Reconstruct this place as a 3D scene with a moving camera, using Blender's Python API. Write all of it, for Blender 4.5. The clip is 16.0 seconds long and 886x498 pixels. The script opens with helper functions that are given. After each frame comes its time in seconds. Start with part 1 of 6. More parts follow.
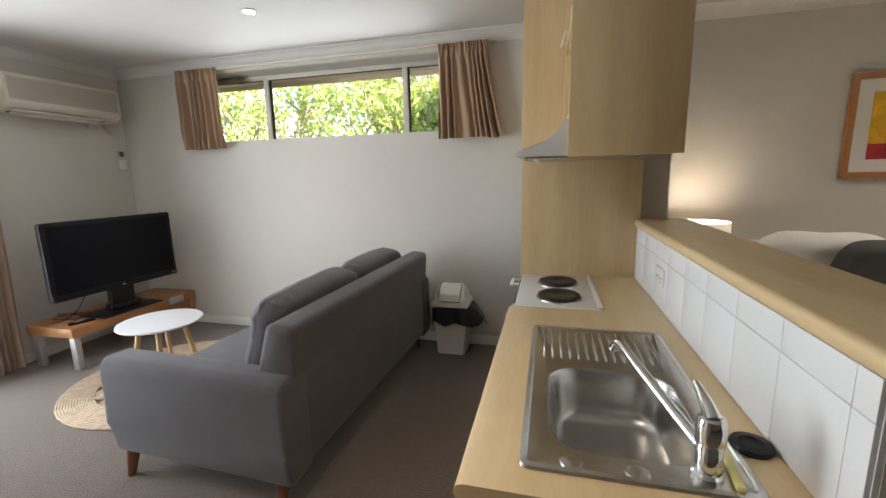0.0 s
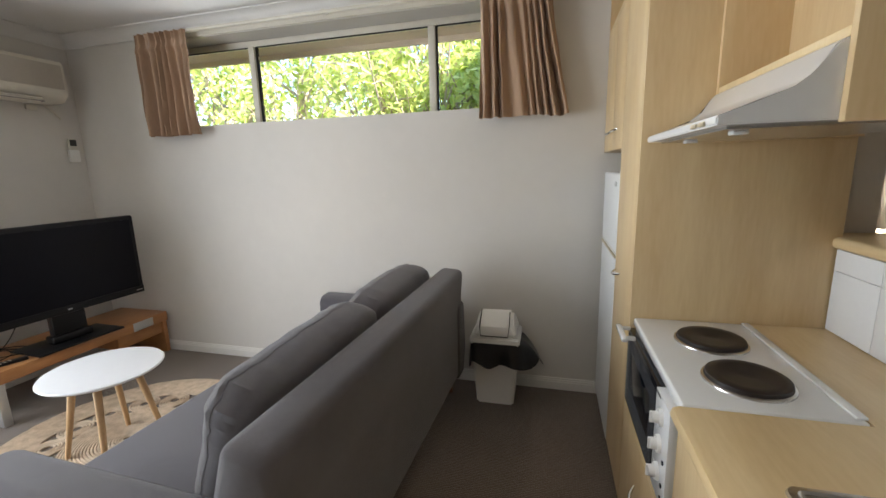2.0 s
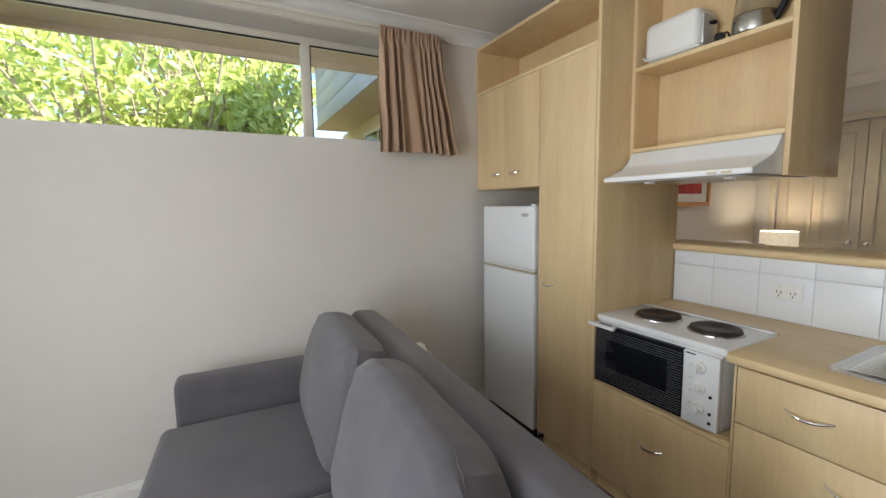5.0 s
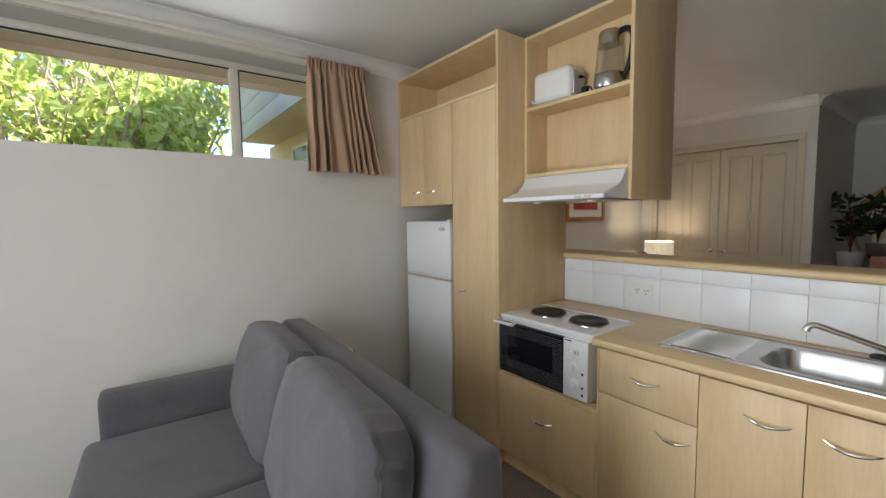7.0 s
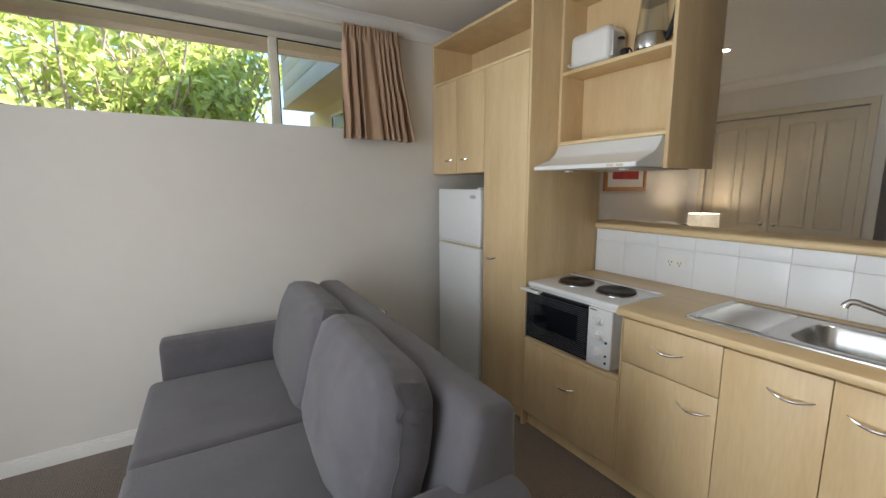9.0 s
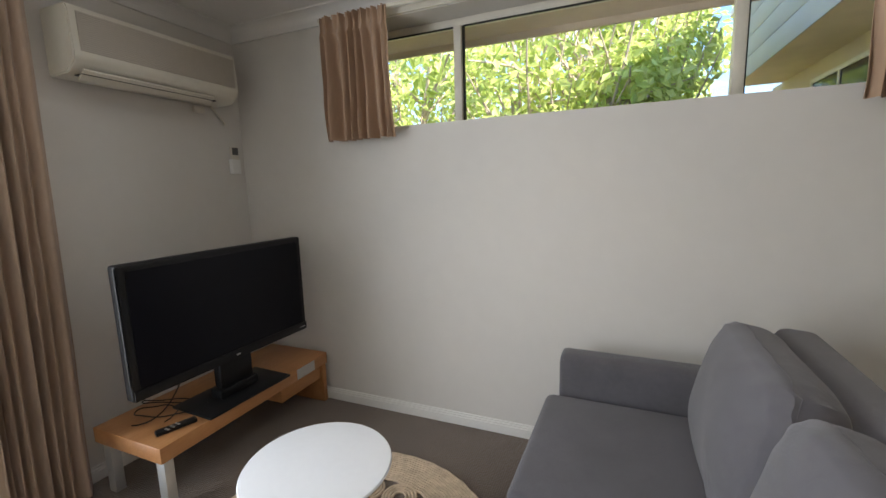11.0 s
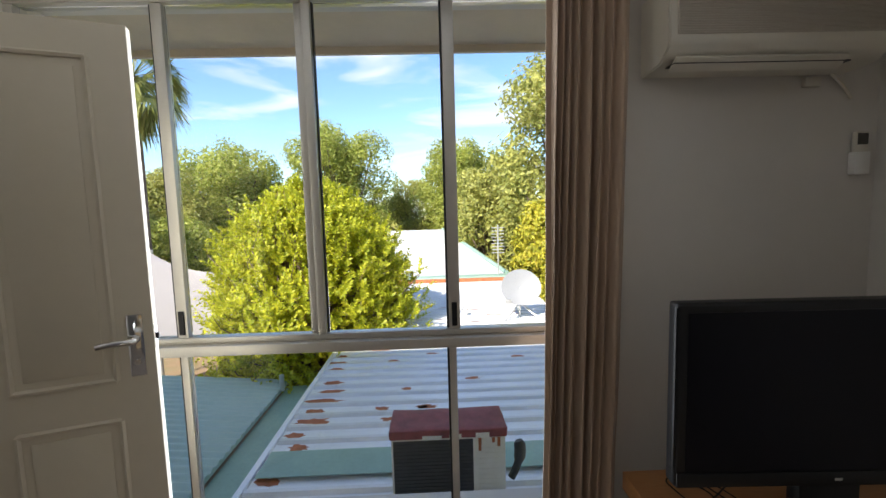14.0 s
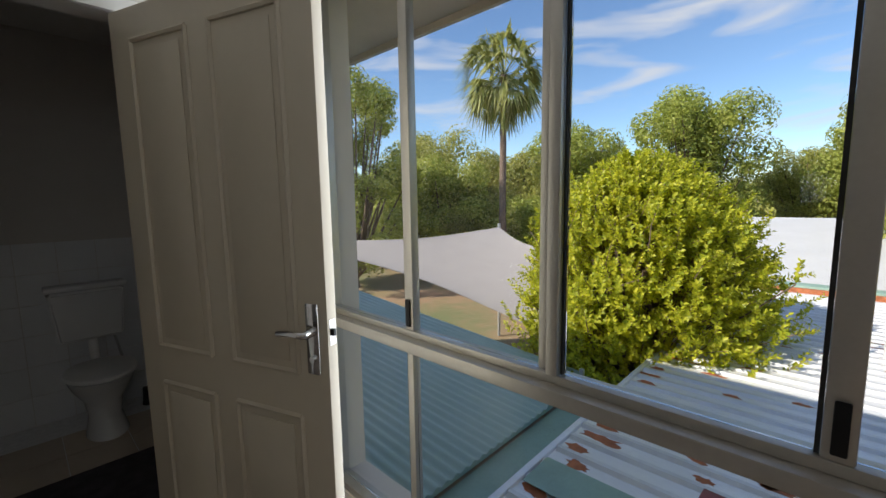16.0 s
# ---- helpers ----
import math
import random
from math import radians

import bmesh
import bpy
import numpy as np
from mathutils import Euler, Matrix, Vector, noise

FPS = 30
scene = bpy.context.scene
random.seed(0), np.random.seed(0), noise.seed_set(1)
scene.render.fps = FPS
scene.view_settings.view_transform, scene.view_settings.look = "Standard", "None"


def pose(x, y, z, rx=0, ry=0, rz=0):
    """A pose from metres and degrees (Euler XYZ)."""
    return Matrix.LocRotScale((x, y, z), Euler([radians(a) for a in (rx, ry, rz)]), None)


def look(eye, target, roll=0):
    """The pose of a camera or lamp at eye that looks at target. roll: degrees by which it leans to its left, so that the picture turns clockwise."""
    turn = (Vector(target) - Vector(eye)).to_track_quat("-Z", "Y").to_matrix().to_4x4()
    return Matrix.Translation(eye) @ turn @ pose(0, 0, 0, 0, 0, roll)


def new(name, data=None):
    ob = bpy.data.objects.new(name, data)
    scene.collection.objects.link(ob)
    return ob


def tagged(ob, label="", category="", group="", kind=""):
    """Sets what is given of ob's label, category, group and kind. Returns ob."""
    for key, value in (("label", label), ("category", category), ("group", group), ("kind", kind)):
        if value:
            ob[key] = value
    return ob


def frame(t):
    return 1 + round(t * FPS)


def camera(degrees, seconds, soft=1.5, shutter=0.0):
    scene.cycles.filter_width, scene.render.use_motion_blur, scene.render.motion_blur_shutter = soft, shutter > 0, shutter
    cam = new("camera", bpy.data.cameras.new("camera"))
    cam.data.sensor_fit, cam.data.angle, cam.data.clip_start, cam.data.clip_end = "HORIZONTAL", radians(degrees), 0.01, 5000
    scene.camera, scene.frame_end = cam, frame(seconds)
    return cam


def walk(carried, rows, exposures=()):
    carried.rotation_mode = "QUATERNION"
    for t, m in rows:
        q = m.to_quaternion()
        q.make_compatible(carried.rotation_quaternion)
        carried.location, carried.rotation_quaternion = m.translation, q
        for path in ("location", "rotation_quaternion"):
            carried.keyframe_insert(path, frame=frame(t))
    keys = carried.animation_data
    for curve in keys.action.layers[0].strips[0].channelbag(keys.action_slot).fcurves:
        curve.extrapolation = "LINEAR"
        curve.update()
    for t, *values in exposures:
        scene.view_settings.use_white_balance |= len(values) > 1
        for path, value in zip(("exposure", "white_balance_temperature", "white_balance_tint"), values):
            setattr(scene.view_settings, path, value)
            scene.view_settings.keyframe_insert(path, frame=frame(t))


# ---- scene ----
cam = camera(94.4, 16.0)
PATH = [
    (0, (-0.053, -0.126, 1.442), (-0.548, 1.78, 1.091), -1.3),
    (0.5, (-0.046, 0.119, 1.459), (-0.678, 1.985, 1.116), -1.7),
    (1, (-0.163, 0.261, 1.444), (-0.839, 2.11, 1.092), -1.7),
    (1.5, (-0.374, 0.435, 1.431), (-0.987, 2.303, 1.063), -1.6),
    (2, (-0.491, 0.616, 1.435), (-0.995, 2.515, 1.059), -1.5),
    (2.5, (-0.726, 0.798, 1.439), (-1.035, 2.741, 1.079), -1.4),
    (3, (-0.929, 0.956, 1.419), (-0.968, 2.929, 1.094), -1.3),
    (3.5, (-1.163, 1.036, 1.42), (-0.817, 2.981, 1.11), -2.0),
    (3.7, (-1.259, 1.026, 1.418), (-0.722, 2.928, 1.112), -2.3),
    (5.8, (-1.828, 0.648, 1.421), (-0.801, 2.355, 1.238), -1.1),
    (6, (-1.82, 0.613, 1.437), (-0.745, 2.289, 1.251), -1.1),
    (6.5, (-1.822, 0.577, 1.439), (-0.683, 2.213, 1.272), -0.8),
    (7, (-1.817, 0.549, 1.437), (-0.614, 2.139, 1.277), -0.8),
    (7.5, (-1.814, 0.525, 1.442), (-0.555, 2.062, 1.25), -0.9),
    (8, (-1.818, 0.505, 1.426), (-0.53, 2.019, 1.206), -0.5),
    (8.5, (-1.825, 0.496, 1.411), (-0.593, 2.05, 1.149), 0.1),
    (9, (-1.808, 0.485, 1.431), (-0.765, 2.163, 1.123), -0.2),
    (9.5, (-1.809, 0.544, 1.417), (-1.088, 2.382, 1.1), 0.0),
    (10, (-1.775, 0.771, 1.432), (-1.565, 2.735, 1.12), -0.7),
    (10.2, (-1.766, 0.851, 1.437), (-1.808, 2.825, 1.118), -0.7),
    (12.3, (-1.832, 1.074, 1.444), (-3.253, 2.468, 1.25), -3.2),
    (12.5, (-1.916, 1.065, 1.443), (-3.435, 2.353, 1.263), -3.1),
    (13, (-2.133, 1.076, 1.447), (-3.899, 2.007, 1.312), -2.8),
    (13.5, (-2.278, 1.153, 1.47), (-4.22, 1.604, 1.315), -2.2),
    (14, (-2.434, 1.27, 1.465), (-4.424, 1.325, 1.283), -1.6),
    (14.5, (-2.61, 1.265, 1.433), (-4.577, 0.971, 1.222), -1.1),
    (15, (-2.83, 1.27, 1.441), (-4.704, 0.617, 1.196), -1.2),
    (15.5, (-3.01, 1.293, 1.451), (-4.712, 0.275, 1.196), -1.2),
    (16, (-3.205, 1.326, 1.441), (-4.64, -0.046, 1.2), -0.9),
]
walk(cam, [(t, look(eye, target, roll)) for t, eye, target, roll in PATH],
     [(0, 2.08), (3.7, 2.05), (5.8, 1.78), (7.0, 1.72), (9.0, 1.75), (10.2, 1.78), (12.3, 1.45), (12.7, 1.32), (13.5, 1.0), (14.5, 0.92), (15.2, 0.6), (16.0, 0.25)])

# ---- light ----
world = bpy.data.worlds.new("sky")
scene.world = world
world.use_nodes = True
wn, wl = world.node_tree.nodes, world.node_tree.links
wn.clear()
w_out, w_bg, w_sky = wn.new("ShaderNodeOutputWorld"), wn.new("ShaderNodeBackground"), wn.new("ShaderNodeTexSky")
w_sky.sky_type, w_sky.sun_disc = "NISHITA", False
SUN_EL, SUN_AZ = radians(37.6), radians(121.8)
w_sky.sun_elevation, w_sky.sun_rotation = SUN_EL, SUN_AZ
w_bg.inputs["Strength"].default_value = 0.145
w_sky.dust_density, w_sky.ozone_density, w_sky.air_density = 0.0, 5.0, 1.0
# thin high cloud laid over the blue
w_geo, w_map, w_noise, w_ramp, w_mix = (wn.new("ShaderNodeTexCoord"), wn.new("ShaderNodeMapping"), wn.new("ShaderNodeTexNoise"),
                                        wn.new("ShaderNodeValToRGB"), wn.new("ShaderNodeMixRGB"))
w_map.inputs["Scale"].default_value = (1.2, 1.2, 7.0)
w_noise.inputs["Scale"].default_value, w_noise.inputs["Detail"].default_value = 2.6, 7
w_noise.inputs["Distortion"].default_value = 0.6
w_ramp.color_ramp.elements[0].position, w_ramp.color_ramp.elements[1].position = 0.49, 0.72
w_mix.inputs["Color2"].default_value = (4.2, 4.3, 4.5, 1)
wl.new(w_geo.outputs["Generated"], w_map.inputs["Vector"])
wl.new(w_map.outputs["Vector"], w_noise.inputs["Vector"])
wl.new(w_noise.outputs["Fac"], w_ramp.inputs["Fac"])
wl.new(w_ramp.outputs["Color"], w_mix.inputs["Fac"])
wl.new(w_sky.outputs["Color"], w_mix.inputs["Color1"])
wl.new(w_mix.outputs["Color"], w_bg.inputs["Color"])
wl.new(w_bg.outputs["Background"], w_out.inputs["Surface"])

sun_data = bpy.data.lights.new("sun", "SUN")
sun_data.energy, sun_data.angle, sun_data.color = 5.0, radians(0.6), (1.0, 0.92, 0.80)
sun = new("sun", sun_data)
# area lamps added inside the two windows, standing in for daylight
for nm, at_, to_, wx, wy, watts in (("window_light_west", (-4.155, 0.77, 1.2), (-3.155, 0.77, 1.2), 2.2, 2.15, 28), ("window_light_north", (-1.93, 3.195, 2.12), (-1.93, 0, 2.12), 1.95, 0.46, 2.0)):
    wd = bpy.data.lights.new(nm, "AREA")
    wd.shape, wd.size, wd.size_y, wd.energy, wd.color = "RECTANGLE", wx, wy, watts, (0.885, 0.935, 1.0)
    wd.spread = radians(155)
    new(nm, wd).matrix_world = look(at_, to_)
sun.matrix_world = look((0, 0, 30), (-1.05, 0.65, 30 - 0.95))


# ---- materials ----
def mat(name, col, rough=0.6, metal=0.0, var=0.12, scale=6.0, bump=0.0, bscale=200.0, stretch=(1, 1, 1), col2=None, coat=0.0, trans=0.0,
        emit=0.0, rand=0.0, spec=0.5, sheen=0.0):
    m = bpy.data.materials.new(name)
    m.use_nodes = True
    n, l = m.node_tree.nodes, m.node_tree.links
    b = n["Principled BSDF"]
    b.inputs["Roughness"].default_value, b.inputs["Metallic"].default_value = rough, metal
    b.inputs["Coat Weight"].default_value = coat
    b.inputs["Transmission Weight"].default_value = trans
    b.inputs["Specular IOR Level"].default_value = spec
    b.inputs["Sheen Weight"].default_value = sheen
    tc, mp = n.new("ShaderNodeTexCoord"), n.new("ShaderNodeMapping")
    mp.inputs["Scale"].default_value = stretch
    l.new(tc.outputs["Object"], mp.inputs["Vector"])
    big, small, mx = n.new("ShaderNodeTexNoise"), n.new("ShaderNodeTexNoise"), n.new("ShaderNodeMixRGB")
    big.inputs["Scale"].default_value, big.inputs["Detail"].default_value = scale, 4
    small.inputs["Scale"].default_value, small.inputs["Detail"].default_value = scale * 9, 3
    for q in (big, small):
        l.new(mp.outputs["Vector"], q.inputs["Vector"])
    add = n.new("ShaderNodeMath")
    add.operation = "MULTIPLY_ADD"
    l.new(small.outputs["Fac"], add.inputs[0])
    add.inputs[1].default_value = 0.5
    l.new(big.outputs["Fac"], add.inputs[2])
    mr = n.new("ShaderNodeMapRange")
    mr.inputs["From Min"].default_value, mr.inputs["From Max"].default_value = 0.5, 1.0
    l.new(add.outputs[0], mr.inputs["Value"])
    fac = mr.outputs["Result"]
    if rand:
        oi, ad = n.new("ShaderNodeObjectInfo"), n.new("ShaderNodeMath")
        ad.operation = "MULTIPLY_ADD"
        l.new(oi.outputs["Random"], ad.inputs[0])
        ad.inputs[1].default_value = rand
        l.new(fac, ad.inputs[2])
        fac = ad.outputs[0]
    l.new(fac, mx.inputs["Fac"])
    c2 = col2 or tuple(min(1.0, c * (1 + var)) for c in col)
    c1 = col if col2 else tuple(c * (1 - var) for c in col)
    mx.inputs["Color1"].default_value, mx.inputs["Color2"].default_value = (*c1, 1), (*c2, 1)
    l.new(mx.outputs["Color"], b.inputs["Base Color"])
    if bump:
        bt, bp = n.new("ShaderNodeTexNoise"), n.new("ShaderNodeBump")
        bt.inputs["Scale"].default_value, bt.inputs["Detail"].default_value = bscale, 2
        l.new(mp.outputs["Vector"], bt.inputs["Vector"])
        bp.inputs["Strength"].default_value, bp.inputs["Distance"].default_value = bump, 0.004
        l.new(bt.outputs["Fac"], bp.inputs["Height"])
        l.new(bp.outputs["Normal"], b.inputs["Normal"])
    if emit:
        b.inputs["Emission Color"].default_value, b.inputs["Emission Strength"].default_value = (*col, 1), emit
    return m


def leaf_mat(name, c1, c2, glow=0.35):
    """Leaf surface that lets part of the light through."""
    m = bpy.data.materials.new(name)
    m.use_nodes = True
    n, l = m.node_tree.nodes, m.node_tree.links
    b, out = n["Principled BSDF"], n["Material Output"]
    b.inputs["Roughness"].default_value = 0.5
    g, mx, tr, ms = n.new("ShaderNodeNewGeometry"), n.new("ShaderNodeMixRGB"), n.new("ShaderNodeBsdfTranslucent"), n.new("ShaderNodeMixShader")
    mx.inputs["Color1"].default_value, mx.inputs["Color2"].default_value = (*c1, 1), (*c2, 1)
    l.new(g.outputs["Random Per Island"], mx.inputs["Fac"])
    l.new(mx.outputs["Color"], b.inputs["Base Color"])
    l.new(mx.outputs["Color"], tr.inputs["Color"])
    ms.inputs["Fac"].default_value = glow
    l.new(b.outputs["BSDF"], ms.inputs[1])
    l.new(tr.outputs["BSDF"], ms.inputs[2])
    l.new(ms.outputs["Shader"], out.inputs["Surface"])
    return m


WALL = mat("wall_paint", (0.652, 0.62, 0.574), 0.75, var=0.025, scale=1.5, bump=0.06, bscale=350)
CEIL = mat("ceiling_paint", (0.73, 0.71, 0.68), 0.6, var=0.02, scale=1.2, bump=0.04, bscale=300)
TRIM = mat("white_gloss_trim", (0.76, 0.74, 0.70), 0.4, var=0.03, scale=4)
DOORP = mat("cream_door_paint", (0.58, 0.515, 0.40), 0.45, var=0.03, scale=3, bump=0.03, bscale=120)
MAPLE = mat("maple_laminate", (0.61, 0.43, 0.228), 0.42, scale=2.2, stretch=(5, 5, 0.7), col2=(0.71, 0.54, 0.31), bump=0.02, bscale=90)
MAPLE_H = mat("maple_worktop", (0.64, 0.465, 0.245), 0.38, scale=2.2, stretch=(5, 0.8, 5), col2=(0.74, 0.57, 0.33), bump=0.02, bscale=90)
MAPLE_E = mat("maple_edge_strip", (0.66, 0.49, 0.255), 0.42, scale=3, stretch=(4, 4, 1), col2=(0.75, 0.58, 0.33))
SHADOW = mat("gap_shade_black", (0.03, 0.025, 0.02), 0.9)
CARPET_COL = (0.155, 0.118, 0.09)
SOFA = mat("charcoal_sofa_fabric", (0.090, 0.084, 0.093), 0.9, var=0.14, scale=5, bump=0.35, bscale=700, sheen=0.25)
LEGWOOD = mat("red_brown_leg_wood", (0.17, 0.065, 0.03), 0.45, var=0.25, scale=8, stretch=(4, 4, 0.6))
WHITE = mat("white_plastic", (0.80, 0.79, 0.76), 0.35, var=0.02, scale=5)
ENAMEL = mat("white_enamel", (0.80, 0.80, 0.79), 0.2, var=0.02, scale=5, coat=0.3)
FRIDGE = mat("white_fridge_paint", (0.76, 0.77, 0.77), 0.32, var=0.015, scale=4, bump=0.05, bscale=500)
TILE = mat("white_glazed_tile", (0.78, 0.79, 0.80), 0.32, var=0.02, scale=7, bump=0.05, bscale=14, spec=0.35, rand=0.25)
GROUT = mat("grey_grout", (0.78, 0.78, 0.78), 0.9, var=0.1, scale=30)
STEEL = mat("brushed_steel", (0.58, 0.57, 0.55), 0.27, 1.0, var=0.06, scale=12, stretch=(1, 6, 1), bump=0.02, bscale=250)
CHROME = mat("chrome", (0.82, 0.82, 0.82), 0.08, 1.0, var=0.01)
BLACK = mat("black_plastic", (0.010, 0.010, 0.011), 0.4, spec=0.25, var=0.1, scale=8)
SCREEN = mat("television_screen", (0.005, 0.005, 0.008), 0.3, var=0.05, scale=2, spec=0.15)
OVENGLASS = mat("black_oven_glass", (0.008, 0.009, 0.012), 0.08, var=0.1, scale=3)
PLATE = mat("dark_hotplate_iron", (0.020, 0.014, 0.012), 0.5, var=0.2, scale=20, bump=0.1, bscale=150)
BAG = mat("black_bin_bag", (0.012, 0.012, 0.013), 0.32, var=0.1, scale=10, bump=0.5, bscale=35)
CURTAIN = mat("tan_curtain_cloth", (0.37, 0.24, 0.155), 0.88, var=0.1, scale=9, stretch=(1, 1, 0.3), bump=0.15, bscale=500, sheen=0.2)
CURTAIN_W = mat("beige_curtain_cloth", (0.42, 0.305, 0.22), 0.88, var=0.1, scale=9, stretch=(1, 1, 0.3), bump=0.15, bscale=500, sheen=0.2)
ALU = mat("satin_aluminium", (0.52, 0.50, 0.46), 0.42, 0.7, var=0.05, scale=10)
ALU_W = mat("cream_window_frame", (0.66, 0.62, 0.53), 0.45, 0.0, var=0.05, scale=8)
SEAL = mat("black_rubber_seal", (0.02, 0.02, 0.02), 0.7)
CHERRY = mat("cherry_veneer", (0.36, 0.155, 0.055), 0.4, scale=2.5, stretch=(4, 0.7, 4), col2=(0.48, 0.235, 0.095), bump=0.02, bscale=80)
GREYMETAL = mat("grey_metal_leg", (0.55, 0.55, 0.54), 0.4, 0.6, var=0.05)
BEECH = mat("beech_leg_wood", (0.58, 0.38, 0.20), 0.5, var=0.12, scale=8, stretch=(4, 4, 0.6))
TABLEW = mat("white_table_paint", (0.80, 0.81, 0.83), 0.35, var=0.02, scale=4)
JUTE = mat("natural_jute", (0.55, 0.43, 0.31), 0.95, var=0.22, scale=25, bump=0.6, bscale=160)
AC_W = mat("aged_white_plastic", (0.66, 0.62, 0.53), 0.45, var=0.03, scale=4)
AC_G = mat("beige_grille", (0.50, 0.45, 0.38), 0.55, var=0.04, scale=4)
LINEN = mat("white_linen", (0.78, 0.77, 0.76), 0.9, var=0.03, scale=6, bump=0.2, bscale=40)
GREYLINEN = mat("dark_grey_cushion", (0.09, 0.09, 0.09), 0.9, var=0.12, scale=8, bump=0.4, bscale=300)
LAMPSHADE = mat("woven_lampshade", (0.76, 0.66, 0.50), 0.8, var=0.15, scale=40, emit=0.15)
GLASS = mat("clear_glass", (1, 1, 1), 0.0, var=0.0, trans=1.0)
GLASS.node_tree.nodes["Principled BSDF"].inputs["IOR"].default_value = 1.18
KETTLEGLASS = mat("kettle_glass", (0.9, 0.92, 0.92), 0.02, var=0.0, trans=1.0)
FRAMEWOOD = mat("orange_frame_wood", (0.46, 0.20, 0.075), 0.4, var=0.15, scale=6, stretch=(4, 4, 0.8))
MATBOARD = mat("picture_mat_board", (0.78, 0.77, 0.74), 0.8, var=0.01)
YELLOW = mat("yellow_print", (0.75, 0.42, 0.02), 0.6, var=0.3, scale=9)
REDP = mat("red_print", (0.40, 0.03, 0.03), 0.6, var=0.4, scale=9)
SPONGE = mat("yellow_brush_handle", (0.75, 0.68, 0.28), 0.5, var=0.05)
DARKWOOD = mat("dark_table_wood", (0.07, 0.03, 0.02), 0.35, var=0.2, scale=6, stretch=(1, 5, 1))
CERAMIC = mat("white_ceramic", (0.75, 0.75, 0.74), 0.12, var=0.01, coat=0.4)
FTILE = mat("beige_floor_tile", (0.50, 0.42, 0.33), 0.35, var=0.06, scale=5, rand=0.3)
MIRROR = mat("mirror_silver", (0.9, 0.9, 0.9), 0.01, 1.0, var=0.0)
BLUSH = mat("blush_fabric", (0.50, 0.26, 0.20), 0.85, var=0.08, scale=20, bump=0.2, bscale=300)
BATHMAT = mat("dark_bath_mat", (0.05, 0.045, 0.05), 0.95, var=0.5, scale=14, bump=0.6, bscale=90)
DOWNLIGHT = mat("downlight_lamp", (1.0, 0.86, 0.66), 0.5, emit=25)


def carpet_mat():
    m = mat("brown_loop_carpet", CARPET_COL, 0.97, var=0.12, scale=1.6, spec=0.1, sheen=0.35)
    n, l = m.node_tree.nodes, m.node_tree.links
    b = n["Principled BSDF"]
    tc, v, bp, mx, vr = (n.new("ShaderNodeTexCoord"), n.new("ShaderNodeTexVoronoi"), n.new("ShaderNodeBump"), n.new("ShaderNodeMixRGB"), n.new("ShaderNodeMapRange"))
    v.inputs["Scale"].default_value = 95
    v.inputs["Randomness"].default_value = 0.3
    l.new(tc.outputs["Object"], v.inputs["Vector"])
    vr.inputs["From Min"].default_value, vr.inputs["From Max"].default_value = 0.1, 0.75
    vr.inputs["To Min"].default_value, vr.inputs["To Max"].default_value = 1.18, 0.72
    l.new(v.outputs["Distance"], vr.inputs["Value"])
    old = b.inputs["Base Color"].links[0].from_socket
    mx.blend_type = "MULTIPLY"
    mx.inputs["Fac"].default_value = 1
    l.new(old, mx.inputs["Color1"])
    l.new(vr.outputs["Result"], mx.inputs["Color2"])
    l.new(mx.outputs["Color"], b.inputs["Base Color"])
    bp.inputs["Strength"].default_value, bp.inputs["Distance"].default_value = 0.9, 0.006
    bp.invert = True
    l.new(v.outputs["Distance"], bp.inputs["Height"])
    l.new(bp.outputs["Normal"], b.inputs["Normal"])
    return m


CARPET = carpet_mat()


# ---- building helpers ----
def link(name, bm, material, parent=None, smooth=False, label=""):
    me = bpy.data.meshes.new(name)
    bmesh.ops.recalc_face_normals(bm, faces=bm.faces)
    bm.to_mesh(me)
    bm.free()
    me.materials.append(material)
    if smooth:
        me.polygons.foreach_set("use_smooth", [True] * len(me.polygons))
        me.set_sharp_from_angle(angle=radians(40))
    ob = new(name, me)
    if parent is not None:
        ob.parent = parent
    if label:
        ob["label"] = label
    return ob


def part(name, bm, material, parent, label="", smooth=True):
    """One mesh object under a thing or a part; world coordinates go in, the parent's place is taken off."""
    ob = link(name, bm, material, parent, smooth, label)
    ob.matrix_parent_inverse = parent.matrix_world.inverted()
    return ob


def thing(name, loc, label, category, group="", kind=""):
    ob = new(name)
    ob.empty_display_size = 0.05
    ob.location = loc
    ob.matrix_world = Matrix.Translation(loc)
    return tagged(ob, label, category, group, kind)


def setting(name, bm, material, label, category, smooth=False):
    return tagged(link(name, bm, material, None, smooth), label, category, kind="structure")


def B():
    return bmesh.new()


def bx(bm, x0, x1, y0, y1, z0, z1, bev=0.0, seg=2):
    r = bmesh.ops.create_cube(bm, size=1.0)
    vs = r["verts"]
    for v in vs:
        v.co = Vector(((x0 + x1) / 2 + v.co.x * (x1 - x0), (y0 + y1) / 2 + v.co.y * (y1 - y0), (z0 + z1) / 2 + v.co.z * (z1 - z0)))
    if bev:
        es = list({e for v in vs for e in v.link_edges})
        bmesh.ops.bevel(bm, geom=es, offset=min(bev, 0.49 * min(abs(x1 - x0), abs(y1 - y0), abs(z1 - z0))), segments=seg, profile=0.5, affect="EDGES")
    return bm


def box(x0, x1, y0, y1, z0, z1, bev=0.0, seg=2):
    return bx(B(), x0, x1, y0, y1, z0, z1, bev, seg)


